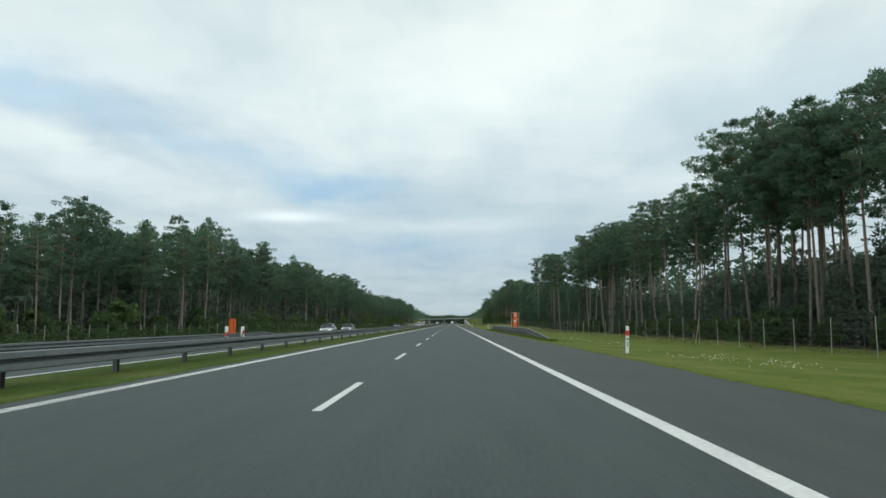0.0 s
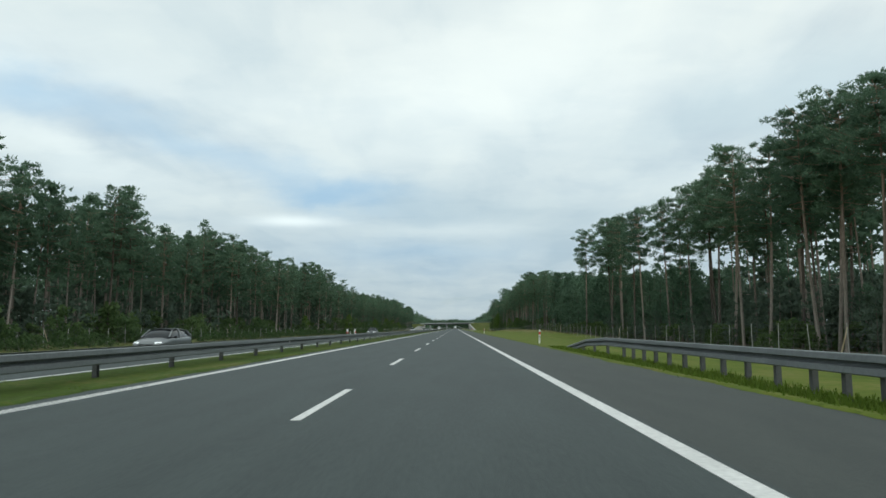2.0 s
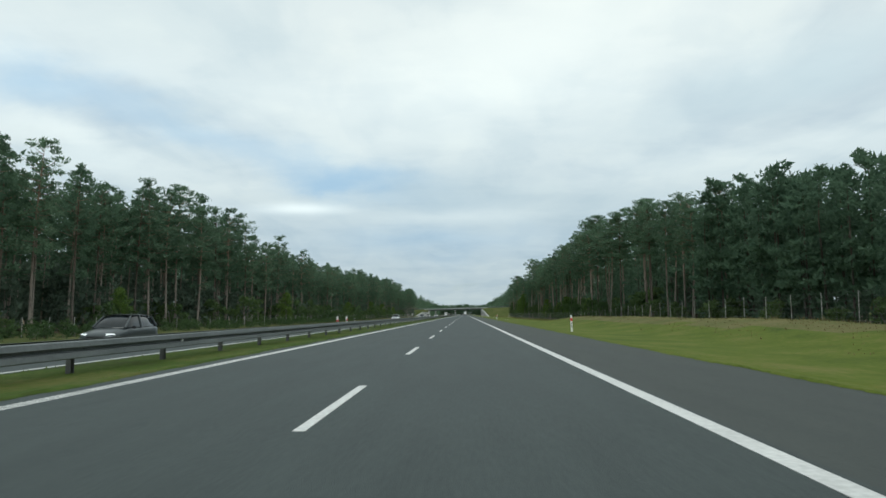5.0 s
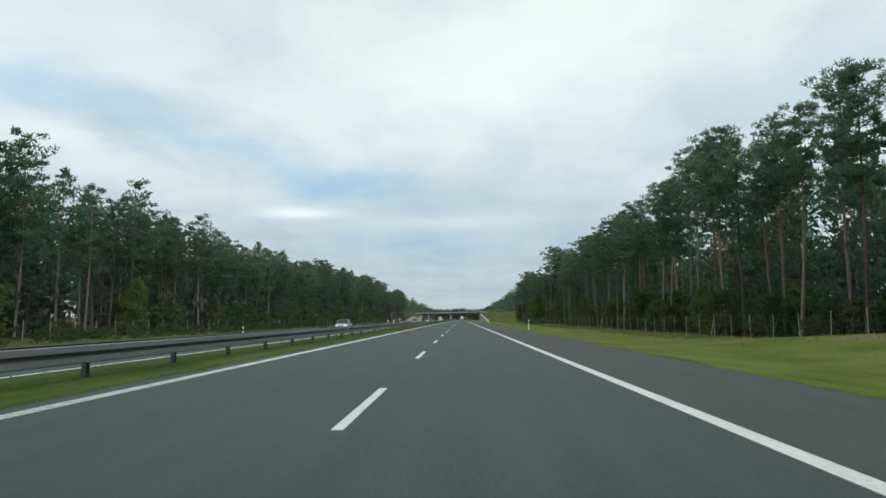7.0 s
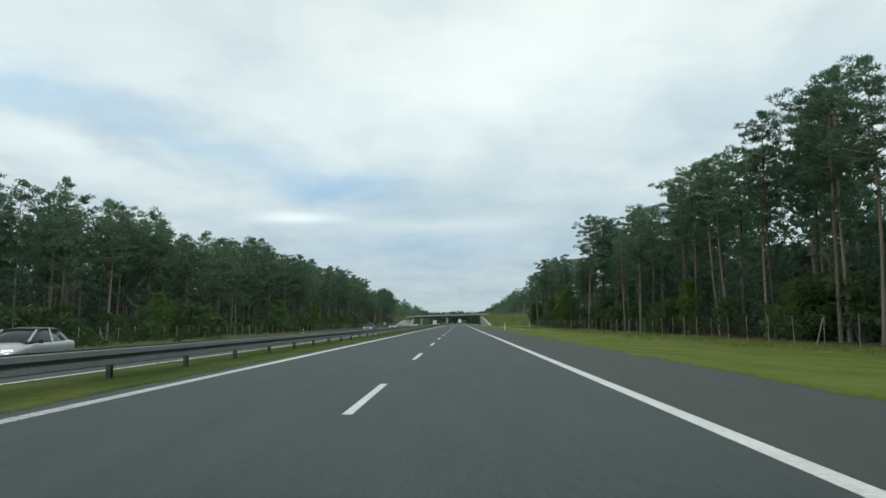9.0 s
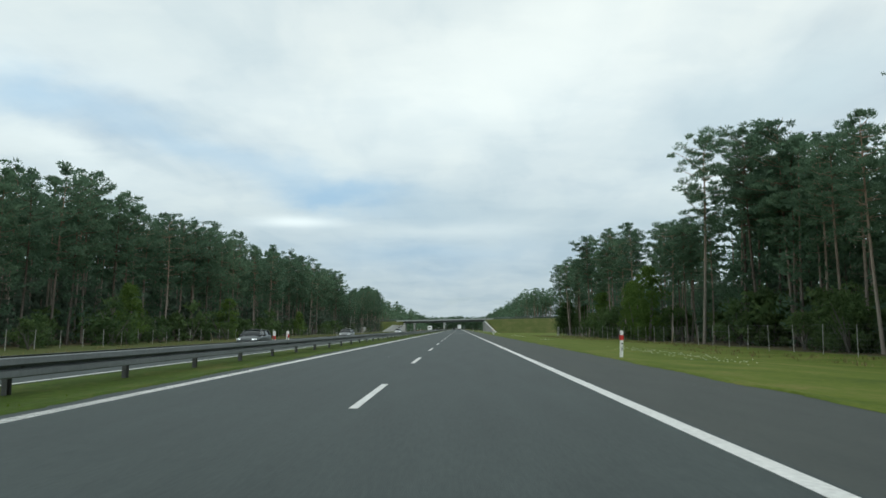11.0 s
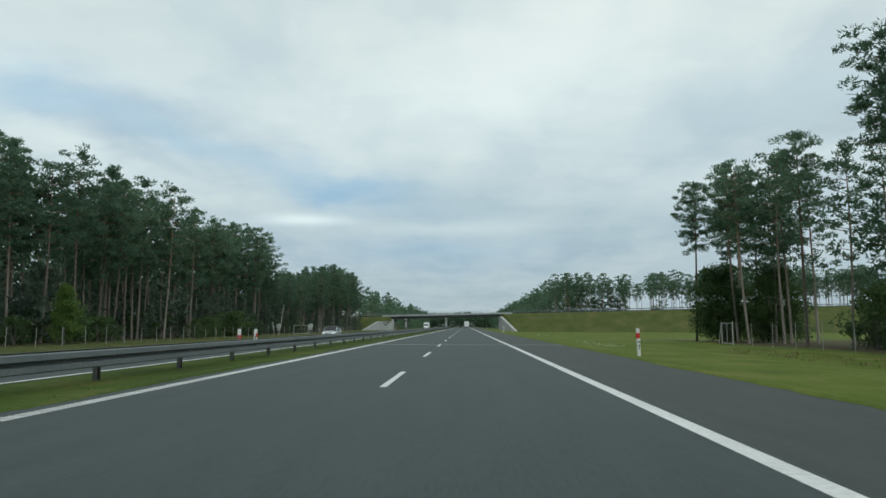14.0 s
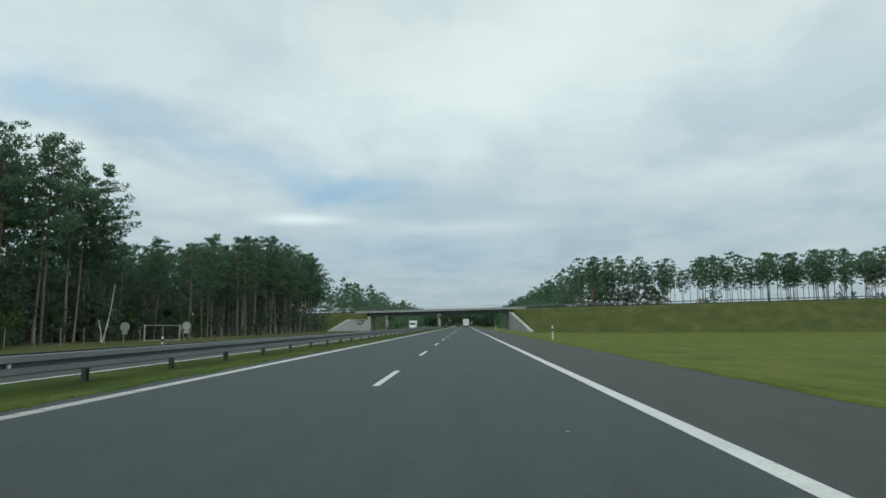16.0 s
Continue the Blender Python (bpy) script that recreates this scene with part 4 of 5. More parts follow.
for k in range(24):
    y = filling.uniform(28, 88)
    add(under, UNDERSTORY, EDGE_R + filling.uniform(7, 14), y, filling.uniform(0.62, 0.78), 0.3, filling)
# low growth, its foliage coloured dark for the shade below the crowns
merged_stuff("young_spruce_thicket", under, (BARK, SHADED_NEEDLES), "thicket of young growth under the tall pines, coloured dark for forest shade", "undergrowth")

plantation = []
for k in range(160):
    y = rnd.uniform(150, 262) if k < 120 else rnd.uniform(120, 290)
    add(plantation, YOUNG_PINE, EDGE_R + (rnd.uniform(2.0, 8) if k < 120 else rnd.uniform(5.0, 12)) + 1.4 * smooth01(212, 196, y), y, thicket(y) / 12 * rnd.uniform(0.86, 1.06), 0.2)
for k in range(104):
    y = rnd.uniform(292, 547)
    h = tops(RIGHT_TOPS, y)
    add(plantation, UNDERSTORY, EDGE_R + rnd.uniform(2.5, 8.0) + 1.5 * smooth01(300, 500, y), y, h / 12 * rnd.uniform(0.32, 0.62), 0.2)
for k in range(45):
    y = rnd.uniform(-10, 120)
    add(plantation, UNDERSTORY, EDGE_R + rnd.uniform(5.0, 10.0), y, rnd.uniform(0.30, 0.55), 0.2)
for k in range(26):
    y = rnd.uniform(380, 560)
    add(plantation, UNDERSTORY, EDGE_L - rnd.uniform(1.0, 6.0), y, rnd.uniform(0.5, 0.85), 0.2)
merged_stuff("pine_plantation", plantation, (BARK, NEEDLES), "closed growth of young green pines along the fence", "forest")

low = []
for k in range(120):
    y = rnd.uniform(0, 690)
    add(low, SCRUB, EDGE_L - rnd.uniform(3.0 if 628 < y < 662 else -1.0, 7.0), y, rnd.uniform(0.7, 1.7))
for k in range(84):
    y = rnd.uniform(285, 552)
    add(low, SCRUB, EDGE_R + rnd.uniform(2.0, 7.0) + 1.5 * smooth01(300, 500, y), y, rnd.uniform(1.0, 2.0))
for k in range(120):
    y = rnd.uniform(-20, 285)
    add(low, SCRUB, EDGE_R + rnd.uniform(-1.0, 5.0), y, rnd.uniform(0.35, 1.0))
merged_stuff("forest_undergrowth", low, (GREY_BARK, LEAVES), "low dark green undergrowth among the feet of the pines", "undergrowth")

# rough scrub between the oncoming carriageway and the far forest
HERB = [bush_parts(sd, 3.0, 2.3, 12, 15, 0.30, 3) for sd in (49, 50, 52)]
scrub = []
for k in range(560):
    y = rnd.uniform(-5, 430)
    if rnd.random() > smooth01(432, 395, y):
        continue
    x = rnd.uniform(-39.5, -30.5)
    scrub.append((HERB[rnd.randrange(3)], x, y, ground_z(x, y) - 0.1, rnd.uniform(0.28, 0.50) * (0.6 + 0.5 * smooth01(-31, -37, x)), rnd.uniform(0, 6.28)))
merged_stuff("roadside_scrub", scrub, (GREY_BARK, LEAVES), "rough low green scrub before the far forest", "scrub")

# leafy shrubs and small trees along both edges
bush_masters = [plant("shrub", GREY_BARK, LEAVES, a, "leafy green shrub at the edge of the pine forest", "shrub", "shrubs at the forest edge", pose(EDGE_R - 1, 20 + 25 * k, -0.55)) for k, a in enumerate(BUSH)]
for k in range(75):
    y = rnd.uniform(288, 545) if k < 50 else rnd.uniform(-10, 140)
    x = EDGE_R + rnd.uniform(0.0, 4.0) + 1.5 * smooth01(300, 500, y)
    put(bush_masters[k % 3], x, y, rnd.uniform(0.8, 1.9) if k < 50 else rnd.uniform(0.3, 0.75), rnd.uniform(0, 6.28))
far_bush = [plant("shrub", GREY_BARK, LEAVES, a, "dark green shrub at the foot of the far pines", "shrub", "shrubs before the far forest", pose(EDGE_L + 1, 30 + 25 * k, -0.9)) for k, a in enumerate(FAR_BUSH)]
for k in range(80):
    y = rnd.uniform(20, 700)
    if 628 < y < 662:
        continue
    put(far_bush[k % 2], EDGE_L + rnd.uniform(-1.0, 4.0), y, rnd.uniform(0.5, 1.5) * (1.3 if y > 280 else 0.9), rnd.uniform(0, 6.28))
oak = plant("oak_tree", BARK, LEAVES, OAK, "spreading dark green oak at the corner of the forest", "tree", "", pose(30.5, 571.0, -0.7) @ Matrix.Scale(1.12, 4))
put(oak, 34.2, 566.0, 0.95, 2.0)
birch_masters = [plant("birch_tree", GREY_BARK, YOUNG, a, "young pale-stemmed birch with light green leaves", "tree", "young birches", pose(27.6 + 1.6 * k, 489.0 + 31 * k, -0.7) @ Matrix.Scale(1.15, 4)) for k, a in enumerate(BIRCH)]
for x, y, s in ((28.4, 484.5, 1.2), (28.8, 493.5, 0.95), (27.4, 348.0, 0.68), (28.0, 396.0, 0.72), (28.4, 371.0, 0.55), (29.0, 326.0, 0.6), (-39.5, 330.0, 0.8), (-38.0, 405.0, 0.7),
                (-39.0, 470.0, 0.85), (-38.5, 505.0, 0.8), (-40.0, 255.0, 0.6), (-39.0, 560.0, 0.7)):
    put(birch_masters[rnd.randrange(2)], x, y, s, rnd.uniform(0, 6.28))



def bare_stem(x, y, height, lean, label):
    """A thin leaning birch stem with a few short dead limbs."""
    rng = rng_of(int(height * 10))
    pts = [(lean[0] * t + 0.12 * math.sin(4 * t), lean[1] * t, height * t) for t in (-0.05, 0.0, 0.25, 0.5, 0.75, 1.0)]
    wood = [stem(rng, pts, [0.10, 0.095, 0.08, 0.065, 0.05, 0.03], 8)]
    for t, az in ((0.55, 0.4), (0.7, 2.8), (0.82, 4.4), (0.93, 1.5)):
        p = np.array((lean[0] * t + 0.12 * math.sin(4 * t), lean[1] * t, height * t))
        wood.append(limb(p, p + np.array((0.6 * math.cos(az), 0.6 * math.sin(az), 0.35)), 0.02))
    v, f = joined(wood)
    ob = link("bare_birch", np_mesh("bare_birch", v, f, BIRCH_BARK))
    ob.matrix_basis = pose(x, y, ground_z(x, y))
    return tagged(ob, label, "tree", "bare birch stems")


bare_stem(-39.2, 640.0, 6.6, (1.1, 0.3), "leaning pale birch stem without leaves at the forest edge")
bare_stem(-41.0, 643.0, 2.6, (-0.4, 0.2), "short broken pale birch stem at the forest edge")
TINY = [pine_parts(sd, 20.0, cf, 3.2, whorls=8, per=5, needle=1.05, wide=0.32, dead=0, pad=1.05, limbs=False, seg=4) for sd, cf in ((71, 0.4), (72, 0.5), (73, 0.35))]
ROW = [pine_parts(sd, 20.0, cf, sp, whorls=9, per=11, needle=0.7, wide=0.21, dead=0, pad=1.1, limbs=False, seg=5, dome=0.8) for sd, cf, sp in ((81, 0.50, 2.9), (82, 0.57, 3.6), (83, 0.52, 3.2), (84, 0.46, 2.6))]
far = []
for k in range(250):
    y = rnd.uniform(850, 1260)
    if k % 2:
        add(far, TINY, rnd.uniform(46, 66), y, rnd.uniform(0.88, 1.06))
    else:
        add(far, TINY, rnd.uniform(-90, -44), y, rnd.uniform(0.75, 1.0))
for k in range(150):
    add(far, TINY, rnd.uniform(-90, 90), rnd.uniform(1255, 1300), rnd.uniform(0.58, 0.72))
for k in range(330):
    add(far, DENSE, rnd.uniform(-112, 80), rnd.uniform(1244, 1266), rnd.uniform(1.15, 1.6))
for k in range(200):
    x = 44 + 1.09 * k + rnd.uniform(-4, 4)
    add(far, ROW, x, 828 + rnd.uniform(-10, 12), rnd.uniform(0.72, 1.08) + 0.24 * smooth01(60, 200, x))
for k in range(40):
    add(far, DENSE, 44 + rnd.uniform(0, 40) if k < 22 else rnd.uniform(84, 250), 832 + rnd.uniform(-6, 14), rnd.uniform(0.35, 0.9) if k > 21 else rnd.uniform(0.7, 1.2))
for k in range(150):
    y = rnd.uniform(835, 1150)
    add(far, DENSE, rnd.uniform(-46, -33) if k % 2 else rnd.uniform(26, 44), y, rnd.uniform(0.6, 1.15), 0.4)
merged_stuff("distant_forest", far, (BARK, NEEDLES), "distant pine forest where the motorway bends beyond the bridge", "forest")


# ---------------------------------------------------------------- marker posts
def marker_post(red, m, group, label):
    ob = thing("marker_post", label, "marker post", group, m)
    b = bmesh.new()
    vs = [b.verts.new(v) for v in ((-0.06, -0.05, -0.25), (0.06, -0.05, -0.25), (0.05, 0.06, -0.25), (-0.05, 0.06, -0.25))]
    f = b.faces.new(vs)
    top = bmesh.ops.extrude_face_region(b, geom=[f])["geom"]
    up = [v for v in top if isinstance(v, bmesh.types.BMVert)]
    for v in up:
        v.co.z = 1.02 + (0.03 if v.co.x < 0 else 0.0)
    bmesh.ops.recalc_face_normals(b, faces=b.faces[:])
    bmesh.ops.bevel(b, geom=b.edges[:], offset=0.012, segments=1, affect="EDGES")
    part("body", b, POST_WHITE, ob)
    if red:
        b = bmesh.new()
        box(b, (-0.064, -0.055, 0.66), (0.064, 0.064, 0.86), bevel=0.006)
        part("band", b, POST_RED, ob, "red reflective band")
    else:
        b = bmesh.new()
        box(b, (-0.064, -0.055, 0.62), (0.064, 0.064, 0.82), bevel=0.006)
        part("band", b, BLACK, ob, "black band")
    b = bmesh.new()
    box(b, (-0.032, -0.058, 0.50), (0.032, -0.050, 0.56))
    part("reflector", b, BLACK, ob)
    b = bmesh.new()
    for k in range(3):
        box(b, (-0.022, -0.058, 0.26 + 0.06 * k), (0.022, -0.050, 0.30 + 0.06 * k))
    part("number", b, BLACK, ob, "dark bars of a distance number")
    return ob


red_post = marker_post(True, pose(8.4, 18.2, ground_z(8.4, 18.2), 0, 2, 4), "marker posts beside the emergency lane", "white plastic marker post with a red band, in grass")
for k, (x, y) in enumerate(((8.2, 116.2), (8.3, 217.5), (8.2, 316.8), (7.85, 414.2), (8.0, 518.2))):
    copy_thing(red_post, pose(x, y, ground_z(x, y), 0, (2, -1, 1, 2, -2, 0, 1)[k], 5 * k))
copy_thing(marker_post(False, pose(8.3, 617.0, ground_z(8.3, 617.0), 0, 0, 3), "marker posts beside the emergency lane", "white plastic marker post with a black band, in grass"), pose(8.4, 717.0, ground_z(8.4, 717.0)))
far_post = marker_post(False, pose(-21.4, 16.6, ground_z(-21.4, 16.6) - 0.1, 0, 1, 180), "marker posts beyond the oncoming carriageway", "white and black plastic marker post beside the far carriageway")
for k in range(1, 8):
    y = 16.6 + 99.8 * k
    copy_thing(far_post, pose(-21.4, y, ground_z(-21.4, y) - 0.1, 0, k % 3 - 1, 180))


def rail_marker(m, red_low, group):
    ob = thing("rail_marker", "short white and red marker fixed on the median guard rail", "marker post", group, m)
    b = bmesh.new()
    box(b, (-0.055, -0.035, 0.0), (0.055, 0.035, 0.42), bevel=0.015)
    part("body", b, POST_WHITE, ob)
    b = bmesh.new()
    if red_low:
        box(b, (-0.06, -0.04, 0.08), (0.06, 0.04, 0.22), bevel=0.006)
    else:
        box(b, (0.01, -0.04, 0.15), (0.06, 0.04, 0.28), bevel=0.006)
    part("band", b, POST_RED, ob, "red reflective band")
    b = bmesh.new()
    box(b, (-0.02, -0.05, -0.15), (0.02, -0.036, 0.2))
    part("bracket", b, STEEL, ob)
    return ob


mark_a = rail_marker(pose(RAIL_X - 0.30, 15.5, RAIL_H + 0.10), True, "markers on the median rail")
mark_b = rail_marker(pose(RAIL_X + 0.26, 15.5, RAIL_H + 0.10), False, "markers on the median rail")
for k in range(1, 6):
    y = 15.5 + 99.9 * k
    copy_thing(mark_a, pose(RAIL_X - 0.30, y, RAIL_H + 0.10))
    copy_thing(mark_b, pose(RAIL_X + 0.26, y, RAIL_H + 0.10))


# ---------------------------------------------------------------- emergency telephones
TINTED = bpy.data.materials.new("tinted_pane")
TINTED.use_nodes = True
_b = TINTED.node_tree.nodes["Principled BSDF"]
_b.inputs["Base Color"].default_value = (0.22, 0.11, 0.045, 1)
_b.inputs["Roughness"].default_value = 0.08
_b.inputs["Transmission Weight"].default_value = 0.35


def telephone(m, label, sides=CREAM):
    ob = thing("emergency_telephone", label, "telephone", "emergency telephones", m)
    b = bmesh.new()
    prof = ((-0.35, -0.05), (-0.24, -0.20), (0.24, -0.20), (0.35, -0.05), (0.35, 0.20), (-0.35, 0.20))
    lo = [b.verts.new((x, y, 0.52)) for x, y in prof]
    hi = [b.verts.new((x, y, 2.28 - (0.05 if y < -0.1 else 0.0))) for x, y in prof]
    b.faces.new(lo)
    b.faces.new(hi)
    for i in range(6):
        b.faces.new((lo[i], lo[(i + 1) % 6], hi[(i + 1) % 6], hi[i]))
    bmesh.ops.recalc_face_normals(b, faces=b.faces[:])
    bmesh.ops.bevel(b, geom=b.edges[:], offset=0.015, segments=1, affect="EDGES")
    col = part("column", b, ORANGE, ob, "bright orange call column")
    b = bmesh.new()
    box(b, (-0.155, -0.212, 1.90), (0.155, -0.202, 2.10))
    box(b, (-0.155, -0.206, 1.34), (0.155, -0.2015, 1.36))
    part("sign_panel", b, POST_WHITE, col, "white panel with lettering too small to read")
    b = bmesh.new()
    box(b, (-0.12, -0.217, 1.96), (-0.04, -0.213, 2.05))
    box(b, (0.0, -0.217, 1.98), (0.12, -0.213, 2.03))
    part("lettering", b, BLACK, col)
    b = bmesh.new()
    box(b, (-0.155, -0.212, 1.22), (0.155, -0.202, 1.46))
    part("symbol_panel", b, POST_WHITE, col, "white panel with a handset symbol")
    b = bmesh.new()
    for k in range(6):
        a = math.radians(205 + 22 * k)
        box(b, (-0.022, -0.217, -0.012), (0.022, -0.213, 0.012), Matrix.Translation((0.055 + 0.07 * math.cos(a), 0, 1.38 + 0.07 * math.sin(a))) @ Matrix.Rotation(-a, 4, "Y"))
    part("handset_symbol", b, BLACK, col)
    for s in (-1, 1):
        b = bmesh.new()
        box(b, (s * 0.60 - 0.028, -0.10, 0.45), (s * 0.60 + 0.028, 0.22, 2.32), bevel=0.01)
        part("side_post", b, sides, ob)
        b = bmesh.new()
        x0, x1 = sorted((s * 0.355, s * 0.568))
        box(b, (x0, 0.10, 0.55), (x1, 0.108, 2.25))
        part("side_pane", b, TINTED, ob, "tinted transparent wind screen")
        b = bmesh.new()
        box(b, (x0, 0.07, 1.55), (x1, 0.14, 1.585))
        box(b, (x0, 0.07, 0.50), (x1, 0.14, 0.55))
        box(b, (x0, 0.07, 2.25), (x1, 0.14, 2.29))
        part("crossbar", b, CREAM, ob)
    b = bmesh.new()
    box(b, (-0.64, -0.11, 2.29), (0.64, 0.21, 2.34), bevel=0.012)
    part("top_rail", b, sides, ob)
    b = bmesh.new()
    box(b, (-0.62, -0.06, 0.0), (0.62, 0.18, 0.53), bevel=0.02)
    part("pedestal", b, DULL_STEEL, ob, "dark grey steel pedestal")
    b = bmesh.new()
    box(b, (-0.9, -0.7, -0.30), (0.9, 0.5, 0.03), bevel=0.02)
    part("base_slab", b, CONCRETE, ob)
    return ob


telephone(pose(8.85, 70.5, ground_z(8.85, 70.5) + 0.05, 0, 2.5, -6) @ Matrix.Diagonal((0.68, 0.8, 1, 1)), "orange emergency telephone column with side screens behind the rail")
telephone(pose(-21.9, 65.1, ground_z(-21.9, 65.1) - 0.12, 0, 0, 150) @ Matrix.Diagonal((0.62, 0.8, 1, 1)), "orange emergency telephone column beyond the oncoming carriageway", ORANGE)


# ---------------------------------------------------------------- fences
def fence_x(y):
    return 22.3 + 0.0085 * (y - 80)


def wire_fence(points, label, group, height=1.9, brace_every=13, radius=0.022):
    ob = thing("wildlife_fence", label, "fence", group)
    pb = bmesh.new()
    tube(pb, (0, 0, -0.3), (0, 0, height + 0.08), radius, seg=6)
    pm = bpy.data.meshes.new("post")
    pb.to_mesh(pm)
    pm.materials.append(FENCE_POST)
    bb = bmesh.new()
    tube(bb, (0, 1.0, -0.1), (0, 0.03, height * 0.92), 0.035, seg=6)
    bmm = bpy.data.meshes.new("brace")
    bb.to_mesh(bmm)
    bmm.materials.append(CREAM)
    v, f = [], []
    for i, (x, y, z) in enumerate(points):
        link("post", pm, ob, m=pose(x, y, z, 4.5 * bumpy(y * 2.7, x), 3.0 * bumpy(x, y * 3.1), 0))
        if i % brace_every == brace_every // 2:
            link("brace", bmm, ob, m=pose(x, y, z))
    heights = (0.12, 0.3, 0.5, 0.75, 1.05, 1.4, 1.7, 1.95)
    for (xa, ya, za), (xb, yb, zb) in zip(points, points[1:]):
        for h in heights:
            k = len(v)
            r = 0.006
            v += [(xa - r, ya, za + h), (xa + r, ya, za + h + r), (xb + r, yb, zb + h + r), (xb - r, yb, zb + h)]
            f.append((k, k + 1, k + 2, k + 3))
        n = 12
        for j in range(n):
            t = j / n
            x, y, z = xa + (xb - xa) * t, ya + (yb - ya) * t, za + (zb - za) * t
            k = len(v)
            v += [(x, y - 0.005, z + 0.1), (x, y + 0.005, z + 0.1), (x, y + 0.005, z + 1.95), (x, y - 0.005, z + 1.95)]
            f.append((k, k + 1, k + 2, k + 3))
    w = link("wire_mesh", mesh_of("wire_mesh", v, f, WIRE), ob, "thin grey wire netting")
    w["kind"] = "stuff"
    return ob


pts = []
y = -27.5
while y < 556:
    x = fence_x(y)
    pts.append((x, y, ground_z(x, y)))
    y += 4.0
wire_fence(pts, "wire wildlife fence on thin grey posts before the pines", "wildlife fences")
pts = []
y = 0.0
while y < 646:
    x = -36.8
    pts.append((x, y, ground_z(x, y)))
    y += 4.0
wire_fence(pts, "wire wildlife fence on thin posts before the far forest", "wildlife fences", 1.7, 13, 0.028)


pts = []
y = 656.0
while y < 730:
    pts.append((-37.2, y, ground_z(-37.2, y)))
    y += 4.0
wire_fence(pts, "wire wildlife fence on thin posts beyond the wide gate", "wildlife fences", 1.7, 9, 0.028)


def gate(m, width, label):
    ob = thing("fence_gate", label, "gate", "fence gates", m)
    for s in (0, 1):
        b = bmesh.new()
        tube(b, (s * width, 0, -0.4), (s * width, 0, 2.15), 0.06, seg=8)
        part("gate_post", b, FENCE_POST, ob)
    b = bmesh.new()
    for z in (0.15, 2.0):
        tube(b, (0.1, 0, z), (width - 0.1, 0, z), 0.035, seg=6)
    for x in (0.1, width / 2, width - 0.1):
        tube(b, (x, 0, 0.15), (x, 0, 2.0), 0.035, seg=6)
    tube(b, (width + 0.1, 0, 2.0), (width + 0.9, 0, 0.0), 0.045, seg=6)
    part("gate_frame", b, FENCE_POST, ob)
    b = bmesh.new()
    for k in range(1, 14):
        box(b, (0.1, -0.004, 0.15 + 0.13 * k), (width - 0.1, 0.004, 0.156 + 0.13 * k))
    for k in range(1, int(width / 0.18)):
        box(b, (0.18 * k, -0.004, 0.15), (0.18 * k + 0.006, 0.004, 2.0))
    part("gate_netting", b, WIRE, ob)
    return ob


gate(pose(26.0, 556.0, ground_z(26.0, 558.0), 0, 0, 88), 3.0, "closed grey steel mesh gate in the wildlife fence")
gate(pose(-37.4, 646.3, ground_z(-37.4, 648.0), 0, 0, 72), 6.2, "wide grey steel mesh gate in the far wildlife fence")


def sign_from_behind(m, label, dia=1.0):
    ob = thing("road_sign", label, "road sign", "signs seen from behind", m)
    b = bmesh.new()
    bmesh.ops.create_cone(b, cap_ends=True, segments=28, radius1=dia / 2, radius2=dia / 2, depth=0.03, matrix=Matrix.Translation((0, 0, 2.4)) @ Matrix.Rotation(math.pi / 2, 4, "X"))
    part("disc", b, SIGN_BACK, ob)
    b = bmesh.new()
    box(b, (-0.36, -0.015, 1.45), (0.36, 0.015, 1.82), bevel=0.01)
    part("lower_plate", b, SIGN_BACK, ob)
    part("pole", tube(bmesh.new(), (0, 0.06, -0.5), (0, 0.06, 2.8), 0.035), STEEL, ob)
    b = bmesh.new()
    for z in (1.6, 2.2, 2.6):
        box(b, (-0.25, 0.015, z - 0.02), (0.25, 0.05, z + 0.02))
    part("clamp", b, STEEL, ob)
    return ob


sign_from_behind(pose(-42.0, 650.6, -1.5), "round traffic sign on a pole, grey back showing", 1.2)
sign_from_behind(pose(-35.2, 653.5, -1.4), "round traffic sign with plate, pale grey back showing", 1.1)


# ---------------------------------------------------------------- vehicles
def loft(sections, material, name, parent, label="", smooth=True):
    """sections: (y, half widths and heights of a closed half outline); mirrored in x."""
    b = bmesh.new()
    rings = []
    for y, pts_ in sections:
        ring = [b.verts.new((x, y, z)) for x, z in pts_] + [b.verts.new((-x, y, z)) for x, z in reversed(pts_)]
        rings.append(ring)
    n = len(rings[0])
    for r0, r1 in zip(rings, rings[1:]):
        for i in range(n):
            j = (i + 1) % n
            b.faces.new((r0[i], r0[j], r1[j], r1[i]))
    b.faces.new(rings[0])
    b.faces.new(list(reversed(rings[-1])))
    bmesh.ops.recalc_face_normals(b, faces=b.faces[:])
    return part(name, b, material, parent, label, smooth)


def wheel(parent, x, y, r):
    b = bmesh.new()
    bmesh.ops.create_cone(b, cap_ends=True, segments=20, radius1=r, radius2=r, depth=0.2, matrix=Matrix.Translation((x, y, r)) @ Matrix.Rotation(math.pi / 2, 4, "Y"))
    w = part("wheel", b, RUBBER, parent)
    b = bmesh.new()
    s = 1 if x > 0 else -1
    bmesh.ops.create_cone(b, cap_ends=True, segments=16, radius1=r * 0.66, radius2=r * 0.6, depth=0.02, matrix=Matrix.Translation((x + s * 0.105, y, r)) @ Matrix.Rotation(math.pi / 2, 4, "Y"))
    for k in range(5):
        a = 2 * math.pi * k / 5
        box(b, (x + s * 0.112, -0.03, 0.05), (x + s * 0.122, 0.03, r * 0.6), Matrix.Translation((0, y, r)) @ Matrix.Rotation(a, 4, "X"))
    part("rim", b, RIM, w)


